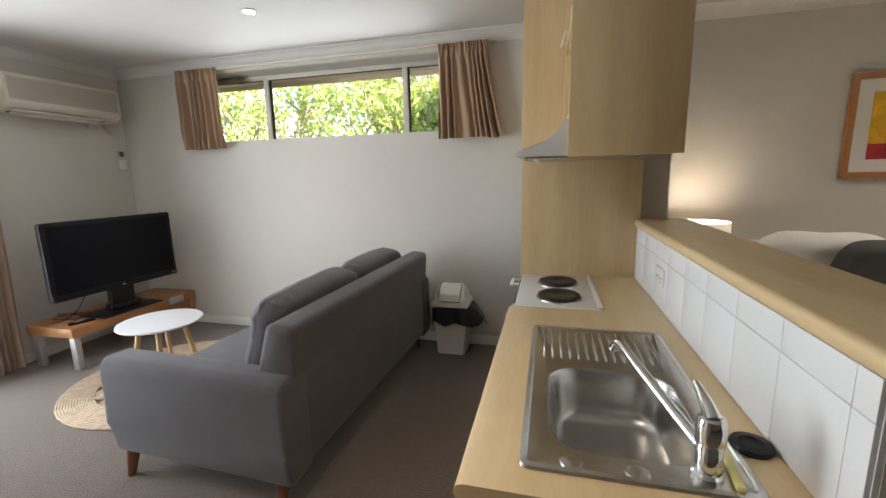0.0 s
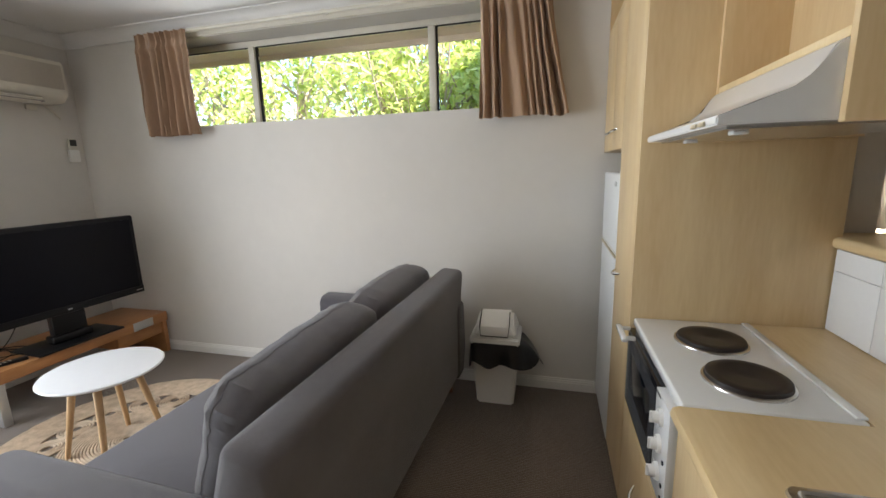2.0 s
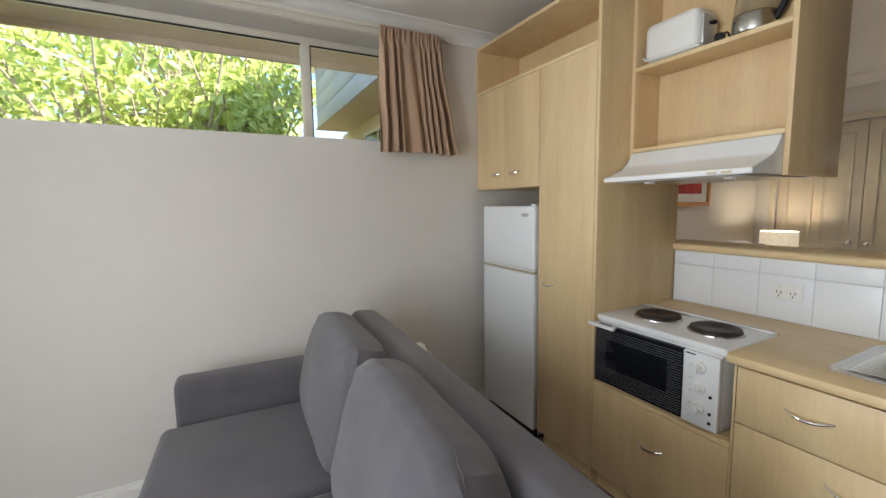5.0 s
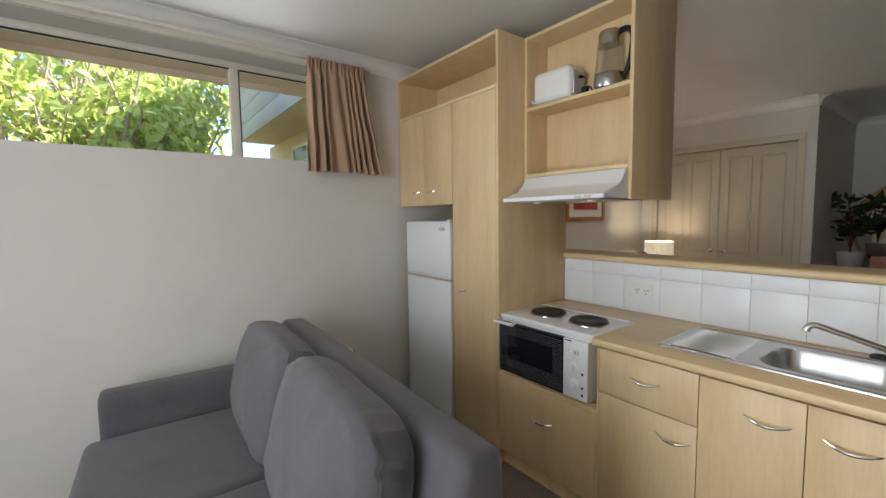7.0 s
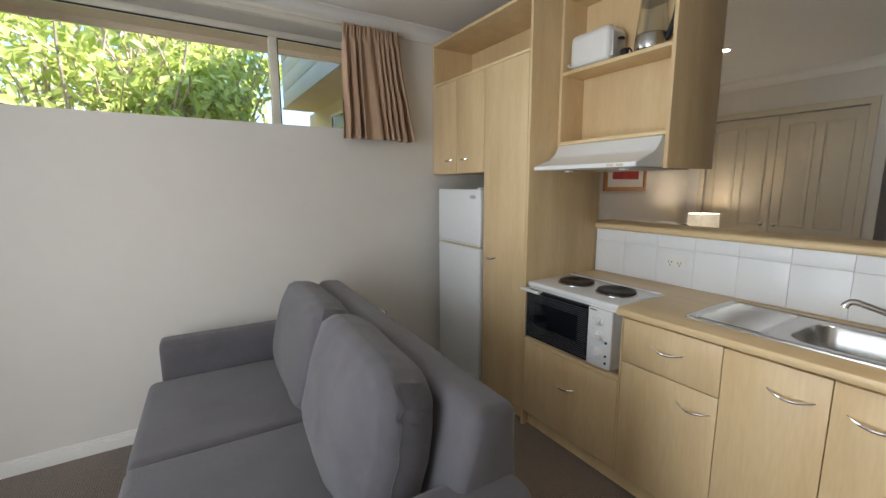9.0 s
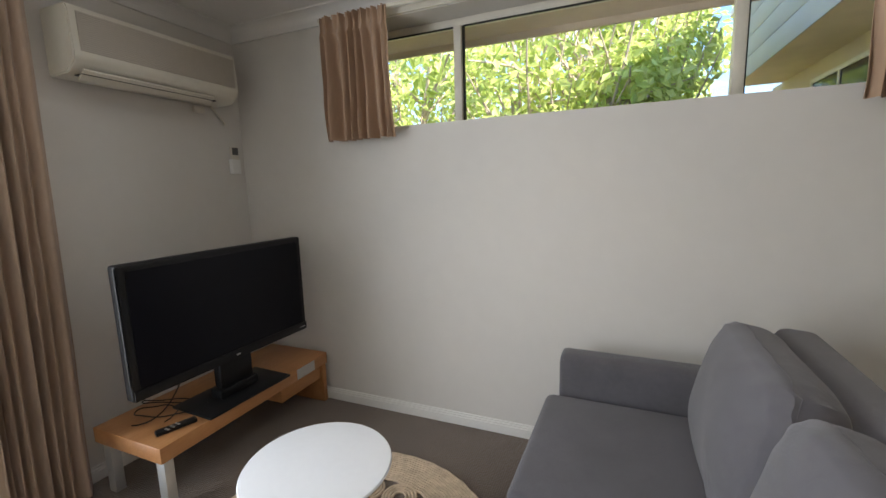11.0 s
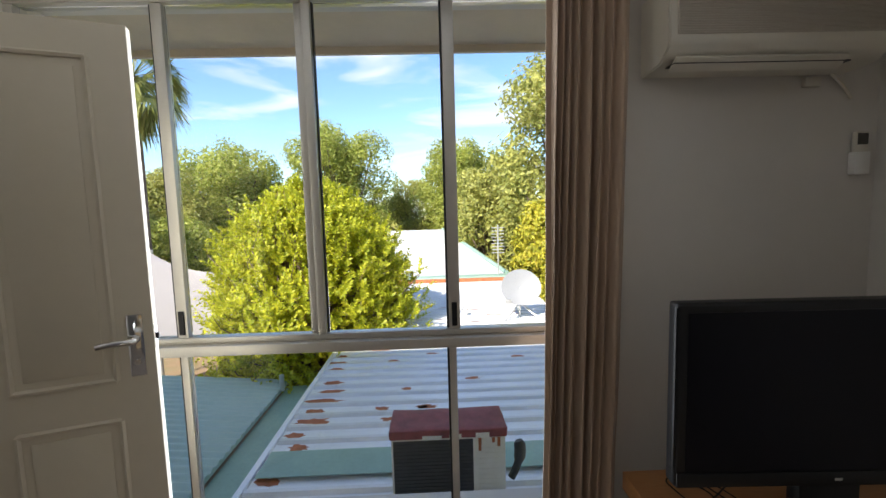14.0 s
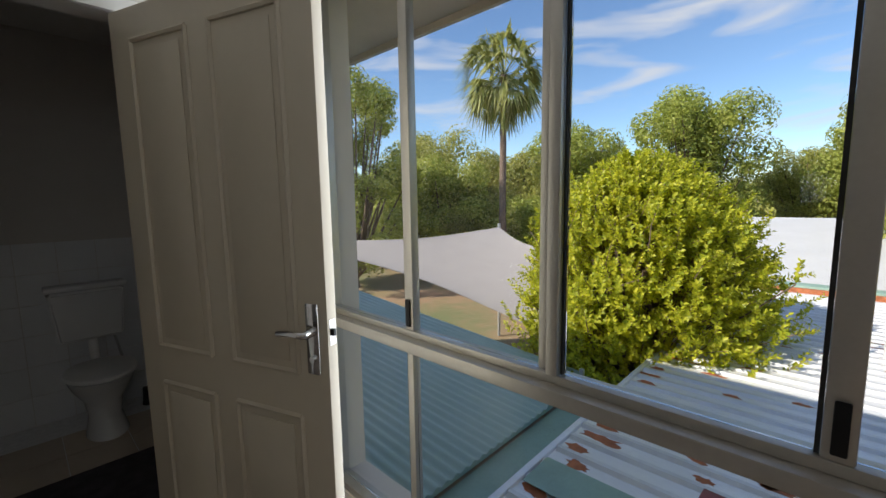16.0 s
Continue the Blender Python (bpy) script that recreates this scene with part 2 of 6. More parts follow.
def cyl(bm, p0, p1, r0, r1=None, n=20):
    p0, p1 = Vector(p0), Vector(p1)
    r1 = r0 if r1 is None else r1
    d = p1 - p0
    m = Matrix.Translation((p0 + p1) / 2) @ d.to_track_quat("Z", "Y").to_matrix().to_4x4()
    bmesh.ops.create_cone(bm, cap_ends=True, segments=n, radius1=r0, radius2=r1, depth=d.length, matrix=m)
    return bm


def lathe(bm, cx, cy, prof, n=28):
    """Turn a profile of (radius, height) pairs round an upright axis."""
    rings = []
    for r, z in prof:
        rings.append([bm.verts.new((cx + r * math.cos(2 * math.pi * i / n), cy + r * math.sin(2 * math.pi * i / n), z)) for i in range(n)])
    for a, b in zip(rings, rings[1:]):
        for i in range(n):
            bm.faces.new((a[i], a[(i + 1) % n], b[(i + 1) % n], b[i]))
    bm.faces.new(rings[0])
    bm.faces.new(rings[-1][::-1])
    return bm


def tube(bm, pts, r, n=8):
    """A round rod through the points; r is one radius or one for each point."""
    pts = [Vector(p) for p in pts]
    rs = r if isinstance(r, (list, tuple)) else [r] * len(pts)
    rings, side = [], None
    for k, p in enumerate(pts):
        d = (pts[min(k + 1, len(pts) - 1)] - pts[max(k - 1, 0)]).normalized()
        if side is None:
            side = d.orthogonal().normalized()
        side = (side - d * side.dot(d)).normalized()
        up = d.cross(side)
        rings.append([bm.verts.new(p + rs[k] * (math.cos(2 * math.pi * i / n) * side + math.sin(2 * math.pi * i / n) * up)) for i in range(n)])
    for a, b in zip(rings, rings[1:]):
        for i in range(n):
            bm.faces.new((a[i], a[(i + 1) % n], b[(i + 1) % n], b[i]))
    bm.faces.new(rings[0][::-1])
    bm.faces.new(rings[-1])
    return bm


def bez(p0, p1, p2, n=10):
    p0, p1, p2 = Vector(p0), Vector(p1), Vector(p2)
    return [p0 * (1 - t) ** 2 + p1 * 2 * t * (1 - t) + p2 * t * t for t in (i / n for i in range(n + 1))]


def cushion(bm, m, sx, sy, sz, e=0.35, ez=0.7, wrinkle=0.006, n=36, k=18, seed=0.0):
    """A stuffed cushion: a rounded-square pillow shape with uneven, creased cloth."""
    def sp(c, p):
        return math.copysign(abs(c) ** p, c)
    rows = []
    for j in range(k + 1):
        v = -math.pi / 2 + math.pi * j / k
        row = []
        for i in range(n):
            u = 2 * math.pi * i / n
            x, y, z = sp(math.cos(v), ez) * sp(math.cos(u), e), sp(math.cos(v), ez) * sp(math.sin(u), e), sp(math.sin(v), ez)
            p = Vector((x * sx / 2, y * sy / 2, z * sz / 2))
            w = noise.noise(Vector((p.x * 5 + seed, p.y * 5, p.z * 5))) + 0.5 * noise.noise(Vector((p.x * 17, p.y * 17 + seed, p.z * 17)))
            p += wrinkle * w * Vector((x, y, z)).normalized()
            row.append(bm.verts.new(m @ p))
        rows.append(row)
    for a, b in zip(rows, rows[1:]):
        for i in range(n):
            bm.faces.new((a[i], a[(i + 1) % n], b[(i + 1) % n], b[i]))
    bmesh.ops.remove_doubles(bm, verts=bm.verts, dist=0.0002)
    return bm


def soften(bm, amount, scale, seed=0.0):
    for v in bm.verts:
        p = v.co * scale + Vector((seed, 0, 0))
        v.co += amount * Vector((noise.noise(p), noise.noise(p + Vector((9, 0, 0))), noise.noise(p + Vector((0, 9, 0)))))
    return bm


def bow_handle(parent, y, z, length, x=-0.204, vertical=False):
    """A thin bowed chrome pull on a cabinet front that faces -x."""
    bm = B()
    pts = bez((x + 0.004, y - length / 2, z + 0.008), (x - 0.05, y, z - 0.014), (x + 0.004, y + length / 2, z + 0.008), 12)
    tube(bm, pts, [0.003 + 0.003 * math.sin(math.pi * i / 12) for i in range(13)], 8)
    return part("handle", bm, CHROME, parent, "bowed chrome handle")


# ---- large structure ----
NX0, NX1, NY, EAST, SOUTH = -4.19, 0.0, 3.21, 5.2, -3.4
CZ = 2.52
bm = box(-4.24, EAST, SOUTH, 3.30, -0.12, 0.0)
setting("floor", bm, CARPET, "brown loop-pile carpet over the living room", "carpet")
bm = box(-4.40, EAST + 0.2, SOUTH - 0.2, 3.46, CZ, CZ + 0.10)
setting("ceiling", bm, CEIL, "plain white painted ceiling with a slight sheen", "ceiling")
# north wall with the long high window
WX0, WX1, WZ0, WZ1 = -3.32, -0.62, 1.803, 2.40
bm = B()
bx(bm, -4.44, WX0, NY, 3.46, -0.3, CZ)
bx(bm, WX1, EAST + 0.2, NY, 3.46, -0.3, CZ)
bx(bm, WX0, WX1, NY, 3.46, -0.3, WZ0)
bx(bm, WX0, WX1, NY, 3.46, WZ1, CZ)
setting("wall_north", bm, WALL, "warm grey painted wall with a long high window", "wall")
# west wall with the tall window
VY0, VY1, VZ0, VZ1 = -0.42, 1.95, 0.045, 2.38
bm = B()
bx(bm, -4.40, -4.19, VY1, NY, -0.3, CZ)
bx(bm, -4.40, -4.19, SOUTH, VY0, -0.3, CZ)
bx(bm, -4.40, -4.19, VY0, VY1, -0.3, VZ0)
bx(bm, -4.40, -4.19, VY0, VY1, VZ1, CZ)
setting("wall_west", bm, WALL, "warm grey painted wall round a floor-length window", "wall")
# bathroom wall with its doorway, south and east closing walls
DX0, DX1 = -3.52, -2.70
bm = B()
bx(bm, -4.19, DX0, -0.56, -0.45, 0, CZ)
bx(bm, DX1, -1.2, -0.56, -0.45, 0, CZ)
bx(bm, DX0, DX1, -0.56, -0.45, 2.07, CZ)
bx(bm, -1.2, -1.09, SOUTH, -0.45, 0, CZ)
setting("wall_bathroom", bm, WALL, "painted partition wall with the bathroom doorway", "wall")
bm = box(-4.40, EAST + 0.2, SOUTH - 0.2, SOUTH, -0.3, CZ)
setting("wall_south", bm, WALL, "plain painted wall closing the flat", "wall")
bm = B()
bx(bm, EAST, EAST + 0.2, SOUTH, NY, -0.3, CZ)
setting("wall_east", bm, WALL, "plain painted bedroom wall with the mirror", "wall")


def cornice(name, p0, p1, inward):
    """A cove moulding along the top of a wall."""
    bm = B()
    p0, p1, q = Vector((*p0, 0)), Vector((*p1, 0)), Vector((*inward, 0))
    prof = [(0.0, -0.085), (0.012, -0.085), (0.014, -0.075)] + [(0.08 - 0.066 * math.cos(a), -0.01 - 0.065 * (1 - math.sin(a))) for a in [0.25 + i * 0.22 for i in range(6)]] + [(0.082, -0.008), (0.085, 0.0), (0.0, 0.0)]
    ends = [[bm.verts.new(p + q * a + Vector((0, 0, CZ - 0.002 + b))) for a, b in prof] for p in (p0, p1)]
    k = len(prof)
    for i in range(k):
        bm.faces.new((ends[0][i], ends[0][(i + 1) % k], ends[1][(i + 1) % k], ends[1][i]))
    bm.faces.new(ends[0])
    bm.faces.new(ends[1][::-1])
    return setting(name, bm, CEIL, "white plaster cove along the ceiling", "cornice")


cornice("cornice_north", (-4.19, NY), (0.385, NY), (0, -1))
cornice("cornice_west", (-4.19, -0.45), (-4.19, NY), (1, 0))
cornice("cornice_bedroom_north", (0.56, NY), (3.4, NY), (0, -1))


def skirting(name, x0, x1, y0, y1):
    bm = B()
    bx(bm, x0, x1, y0, y1, 0, 0.055, 0.003)
    if x1 - x0 > y1 - y0:
        bx(bm, x0, x1, y0 + 0.004, y1, 0.054, 0.068, 0.004)
        bx(bm, x0, x1, y0 + 0.008, y1, 0.067, 0.08, 0.004)
    else:
        bx(bm, x0, x1 - 0.004, y0, y1, 0.054, 0.068, 0.004)
        bx(bm, x0, x1 - 0.008, y0, y1, 0.067, 0.08, 0.004)
    return setting(name, bm, TRIM, "white moulded skirting board", "skirting")


skirting("baseboard_north", -4.19, 0.36, NY - 0.018, NY)
skirting("baseboard_west", -4.19, -4.172, 2.05, NY - 0.018)

# north window
win = thing("window_1", (-1.9, 3.42, 1.80), "long high sliding window with three panes in a cream frame", "window", kind="structure")
bm = B()
Y0, Y1 = 3.385, 3.44
bx(bm, WX0, WX1, Y0, Y1, WZ1 - 0.045, WZ1 - 0.002, 0.004)
bx(bm, WX0, WX1, Y0, Y1, WZ0 + 0.002, WZ0 + 0.014, 0.003)
bx(bm, WX0, WX0 + 0.035, Y0, Y1, WZ0 + 0.014, WZ1 - 0.045, 0.003)
bx(bm, WX1 - 0.035, WX1, Y0, Y1, WZ0 + 0.014, WZ1 - 0.045, 0.003)
part("window_frame", bm, ALU_W, win)
for cx in (-2.63, -1.262):
    part("mullion", box(cx - 0.026, cx + 0.022, Y0 - 0.012, Y1 - 0.006, WZ0 + 0.015, WZ1 - 0.046, 0.004), ALU_W, win)
    part("seal", box(cx + 0.0225, cx + 0.031, Y0 + 0.006, Y1 - 0.02, WZ0 + 0.016, WZ1 - 0.047), SEAL, win)
for a, b in ((WX0 + 0.036, -2.657), (-2.598, -1.289), (-1.23, WX1 - 0.036)):
    pane = part("pane", box(a, b, 3.41, 3.414, WZ0 + 0.015, WZ1 - 0.046), GLASS, win, smooth=False)
    pane.visible_shadow = False
    part("glazing_bead", box(a, b, Y0 - 0.004, Y0 + 0.008, WZ1 - 0.053, WZ1 - 0.0465), SEAL, win)
bm = box(WX0 - 0.1, WX1 + 0.1, NY - 0.018, NY - 0.001, WZ1 + 0.003, WZ1 + 0.038, 0.004)
setting("trim", bm, ALU_W, "cream timber rail over the high window", "trim")


def curtain(name, along, across, a0, a1, b0, b1, z0, z1, pleats, material, label, seed, amp=0.027, head=0.1):
    """A pleated cloth hung from its header; along: which axis it runs on, a0..a1 at the top, b0..b1 at the hem."""
    rnd = random.Random(seed)
    ph = [rnd.uniform(-0.5, 0.5) for _ in range(pleats + 2)]
    am = [rnd.uniform(0.4, 1.5) for _ in range(pleats + 2)]
    n, k = pleats * 12, 30
    root = thing(name, (0, 0, 0), label, "curtain")
    bm = B()
    grid = []
    for side in (0, 1):
        rows = []
        for j in range(k + 1):
            v = j / k
            z = z1 + (z0 - z1) * v
            row = []
            for i in range(n + 1):
                u = i / n
                q = min(pleats, max(0.0, (u + 0.045 * math.sin(5.1 * u + seed) + 0.028 * math.sin(12.3 * u + 2 * seed + 0.8 * v)) * pleats))
                c = int(q)
                wob = ph[c] * (1 - (q - c)) + ph[c + 1] * (q - c)
                aa = am[c] * (1 - (q - c)) + am[c + 1] * (q - c)
                depth = math.sin(2 * math.pi * (q + 0.25 * wob + 0.12 * math.sin(3 * v + seed))) * amp * aa * (0.75 + 0.5 * v)
                zz = z1 - z
                if zz < head:
                    depth = 0.45 * depth + 0.5 * amp * math.sin(4 * math.pi * q) * (1 - zz / head)
                depth += 0.012 * noise.noise(Vector((u * 3 + seed, v * 3, 1.0))) - 0.006 * (abs(zz - head) < 0.02)
                s0, s1 = a0 + (b0 - a0) * v ** 1.3, a1 + (b1 - a1) * v ** 1.3
                s = s0 + (s1 - s0) * u + 0.004 * noise.noise(Vector((u * 8, v * 5, seed)))
                zj = z + (0.012 * noise.noise(Vector((u * 4, seed, 0))) if j == k else 0)
                d = across + depth + (0.004 if side else 0)
                row.append(bm.verts.new((s, d, zj) if along == "x" else (d, s, zj)))
            rows.append(row)
        grid.append(rows)
        for j in range(k):
            for i in range(n):
                bm.faces.new((rows[j][i], rows[j][i + 1], rows[j + 1][i + 1], rows[j + 1][i]))
    f, g = grid
    for j in range(k):
        for i in (0, n):
            bm.faces.new((f[j][i], f[j + 1][i], g[j + 1][i], g[j][i]))
    for i in range(n):
        for j in (0, k):
            bm.faces.new((f[j][i], f[j][i + 1], g[j][i + 1], g[j][i]))
    part("cloth", bm, material, root)
    return root


# things hung at the north window
rail = thing("curtain_rail", (-1.9, 3.17, 2.44), "thin cream curtain rail over the high window", "curtain rail")
part("track", box(-3.42, -0.46, 3.135, 3.165, 2.422, 2.44, 0.004), ALU_W, rail)
for cx in (-3.38, -1.9, -0.5):
    bm = box(cx - 0.012, cx + 0.012, 3.14, 3.209, 2.426, 2.446, 0.003)
    part("bracket", bm, ALU_W, rail)
curtain("curtain", "x", 3.118, -3.39, -2.95, -3.385, -2.925, 1.735, 2.435, 7, CURTAIN, "short tan pleated curtain drawn to the side of the high window", 3)
curtain("curtain", "x", 3.118, -0.90, -0.515, -0.915, -0.405, 1.732, 2.43, 9, CURTAIN, "short tan pleated curtain beside the kitchen cupboards", 8)

# west window
ww = thing("window_2", (-4.25, 0.8, 0.05), "tall sliding aluminium window with a transom and low fixed panes", "window", kind="structure")
FX0, FX1 = -4.275, -4.205
bm = B()
bx(bm, FX0, FX1, VY0, VY1, VZ1 - 0.04, VZ1 - 0.002, 0.004)
bx(bm, FX0, FX1 + 0.01, VY0, VY1, VZ0 + 0.002, VZ0 + 0.04, 0.004)
bx(bm, FX0, FX1, VY1 - 0.04, VY1 - 0.002, VZ0 + 0.04, VZ1 - 0.04, 0.004)
bx(bm, FX0, FX1, VY0 + 0.002, VY0 + 0.04, VZ0 + 0.04, VZ1 - 0.04, 0.004)
part("window_frame", bm, ALU, ww)
bm = B()
bx(bm, FX0, FX1 + 0.032, VY0 + 0.041, VY1 - 0.041, 0.872, 0.918, 0.006)
bx(bm, FX0 + 0.008, FX1 - 0.006, VY0 + 0.041, VY1 - 0.041, 0.9185, 0.945, 0.003)
part("transom", bm, ALU, ww)
ZT0, ZT1 = 0.946, VZ1 - 0.041
for cy, w in ((1.362, 0.05), (0.178, 0.046)):
    part("mullion", box(-4.252, -4.212, cy - w / 2, cy + w / 2, ZT0, ZT1, 0.004), ALU, ww)
    part("seal", box(-4.25, -4.222, cy - w / 2 - 0.009, cy - w / 2 - 0.0005, ZT0 + 0.002, ZT1 - 0.002), SEAL, ww)
    part("latch", box(-4.2115, -4.203, cy - 0.012, cy + 0.012, ZT0 + 0.015, ZT0 + 0.12, 0.003), BLACK, ww, "black sash latch")
part("mullion", box(-4.252, -4.226, 0.727, 0.764, ZT0, ZT1, 0.004), ALU, ww)
part("mullion", box(-4.226, -4.2, 0.7645, 0.800, ZT0, ZT1, 0.004), ALU, ww)
part("seal", box(-4.245, -4.222, 0.8005, 0.807, ZT0 + 0.002, ZT1 - 0.002), SEAL, ww)
for cy in (1.352, 0.168):
    part("mullion", box(-4.262, -4.222, cy - 0.016, cy + 0.016, VZ0 + 0.041, 0.871, 0.003), ALU, ww)
    part("seal", box(-4.258, -4.23, cy - 0.025, cy - 0.0165, VZ0 + 0.042, 0.870), SEAL, ww)
for a, b in ((VY0 + 0.041, 0.145), (0.202, 0.726), (0.808, 1.326), (1.388, VY1 - 0.041)):
    pane = part("pane", box(-4.24, -4.236, a, b, ZT0, ZT1), GLASS, ww, smooth=False)
    pane.visible_shadow = False
for a, b in ((VY0 + 0.041, 0.142), (0.185, 1.326), (1.369, VY1 - 0.041)):
    pane = part("pane", box(-4.244, -4.24, a, b, VZ0 + 0.041, 0.871), GLASS, ww, smooth=False)
    pane.visible_shadow = False
bm = B()
bx(bm, -4.188, -4.172, VY0 - 0.02, VY1 + 0.06, VZ1 + 0.004, VZ1 + 0.05, 0.004)
setting("trim_west", bm, ALU_W, "cream timber rail over the tall window", "trim")
rail = thing("curtain_rail", (-4.11, 1.0, 2.43), "cream curtain rail over the tall window", "curtain rail")
part("track", box(-4.13, -4.10, -0.3, 2.2, 2.412, 2.432, 0.004), ALU_W, rail)
for cy in (-0.2, 1.0, 2.15):
    part("bracket", box(-4.189, -4.105, cy - 0.012, cy + 0.012, 2.418, 2.438, 0.003), ALU_W, rail)
curtain("curtain", "y", -4.085, 1.745, 2.075, 1.70, 2.035, 0.018, 2.41, 8, CURTAIN_W, "long beige pleated curtain gathered beside the tall window", 5, 0.032)

# ---- kitchen ----
KX, KB, PY = -0.20, 0.407, 2.175      # cabinet fronts, back, side of the tall cabinet
bm = B()
bx(bm, 0.41, 0.56, 0.52, 2.29, 0, 1.155)
bx(bm, 0.41, 0.56, 2.29, NY, 0, CZ)
nib = setting("wall_kitchen", bm, WALL, "low partition behind the sink, full height beside the fridge", "wall")
bm = B()
bx(bm, 0.382, 0.65, 0.495, 2.283, 1.158, 1.196, 0.016, 4)
ledge = thing("ledge", (0.5, 1.4, 1.158), "maple laminate ledge with a rounded edge on the partition", "shelf")
part("board", bm, MAPLE_H, ledge)

ctop = thing("worktop", (0.1, 1.0, 0.85), "maple laminate worktop with a rolled front edge", "worktop")
HX0, HX1, HY0, HY1 = -0.05, 0.275, 0.645, 1.04
bm = B()
prof = [(HX0, 0.850), (-0.196, 0.850), (-0.208, 0.855), (-0.213, 0.869), (-0.208, 0.883), (-0.196, 0.8878), (HX0, 0.8878)]
ends = [[bm.verts.new((u, y, v)) for u, v in prof] for y in (0.52, 1.582)]
for i in range(7):
    bm.faces.new((ends[0][i], ends[0][(i + 1) % 7], ends[1][(i + 1) % 7], ends[1][i]))
bm.faces.new(ends[0])
bm.faces.new(ends[1][::-1])
part("front_strip", bm, MAPLE_H, ctop)
part("drainer_board", box(HX0, HX1, HY1, 1.582, 0.8505, 0.8878), MAPLE_H, ctop)
part("end_board", box(HX0, HX1, 0.52, HY0, 0.8505, 0.8878), MAPLE_H, ctop)
part("back_strip", box(HX1, KB, 0.52, 1.582, 0.851, 0.8878), MAPLE_H, ctop)
part("hob_strip", box(0.174, KB, 1.5825, PY - 0.002, 0.851, 0.8876), MAPLE_H, ctop)


def front(parent, y0, y1, z0, z1, handle=None, hl=0.13, hinge="y"):
    d = part("door", box(KX, KX + 0.018, y0 + 0.0015, y1 - 0.0015, z0 + 0.0015, z1 - 0.0015, 0.0015), MAPLE, parent)
    if handle:
        bow_handle(d, handle[0], handle[1], hl, KX)
    return d


def carcass(parent, y0, y1, z0, z1):
    part("body", box(KX + 0.0195, KB - 0.002, y0 + 0.0005, y1 - 0.0005, z0, z1), MAPLE, parent)


cab = thing("oven_cabinet", (0.1, 1.87, 0.0), "maple base cabinet with one deep drawer under the oven", "cabinet", "kitchen cabinets")
part("body", box(KX + 0.0195, KB - 0.002, 1.56, PY, 0.1, 0.562), MAPLE, cab)
part("rail", box(KX, KX + 0.019, 1.562, PY - 0.001, 0.538, 0.556, 0.001), MAPLE_E, cab)
dr = part("drawer", box(KX, KX + 0.018, 1.562, PY - 0.002, 0.102, 0.536, 0.0015), MAPLE, cab)
bow_handle(dr, 1.87, 0.375, 0.13, KX)
part("side_panel", box(KX + 0.001, KX + 0.3, 1.552, 1.5595, 0.1, 0.849), MAPLE_E, cab)
cab = thing("drawer_cabinet", (0.1, 1.35, 0.0), "maple base cabinet with a drawer over a door", "cabinet", "kitchen cabinets")
carcass(cab, 1.148, 1.551, 0.1, 0.849)
dr = part("drawer", box(KX, KX + 0.018, 1.1495, 1.5495, 0.648, 0.846, 0.0015), MAPLE, cab)
bow_handle(dr, 1.35, 0.752, 0.13, KX)
front(cab, 1.148, 1.551, 0.1, 0.645, (1.235, 0.56))
cab = thing("sink_cabinet", (0.1, 0.85, 0.0), "maple base cabinet with two doors under the sink", "cabinet", "kitchen cabinets")
part("body", box(KX + 0.0195, KB - 0.002, 0.5225, 1.1475, 0.1, 0.70), MAPLE, cab)
part("end_panel", box(KX + 0.019, KB - 0.002, 0.5225, 0.538, 0.701, 0.849), MAPLE, cab)
part("top_rail", box(KX + 0.0195, KX + 0.036, 0.539, 1.147, 0.70, 0.849), MAPLE, cab)
front(cab, 0.846, 1.148, 0.1, 0.846, (0.945, 0.745))
front(cab, 0.522, 0.846, 0.1, 0.846, (0.745, 0.745))
kick = thing("kickboard", (-0.1, 1.4, 0.0), "maple kickboard set back under the kitchen cabinets", "kickboard")
part("board", box(KX + 0.045, KX + 0.06, 0.525, 2.57, 0.0, 0.0995), MAPLE_E, kick)

# oven with two hotplates
OVENLINE = mat("grey_printed_line", (0.10, 0.105, 0.115), 0.5, var=0.05)
ov = thing("oven", (-0.02, 1.88, 0.56), "white bench-top oven with two dark hotplates and a black glass door", "oven")
part("body", box(KX + 0.02, 0.155, 1.606, 2.166, 0.565, 0.860, 0.004), ENAMEL, ov)
bm = box(KX + 0.012, 0.172, 1.588, 2.172, 0.8605, 0.889, 0.008, 3)
bx(bm, 0.15, 0.1735, 1.6, 2.165, 0.8885, 0.896, 0.004)
part("hob", bm, ENAMEL, ov, "white enamel hob top")
for cx, cy, r in ((0.0, 1.985, 0.092), (0.0, 1.735, 0.092)):
    bm = lathe(B(), cx, cy, [(r + 0.009, 0.8892), (r + 0.008, 0.893), (r + 0.002, 0.8955), (r + 0.001, 0.8892)], 40)
    part("ring", bm, STEEL, ov)
    bm = lathe(B(), cx, cy, [(r, 0.8895), (r, 0.905), (r - 0.004, 0.9075), (r * 0.72, 0.9065), (r * 0.7, 0.9055), (0.02, 0.9055), (0.018, 0.904), (0.001, 0.904)], 40)
    part("hotplate", bm, PLATE, ov, "dark cast-iron hotplate")
dr = part("door", box(KX - 0.004, KX + 0.0195, 1.738, 2.163, 0.572, 0.852, 0.004), OVENGLASS, ov, "black glass oven door with fine lines")
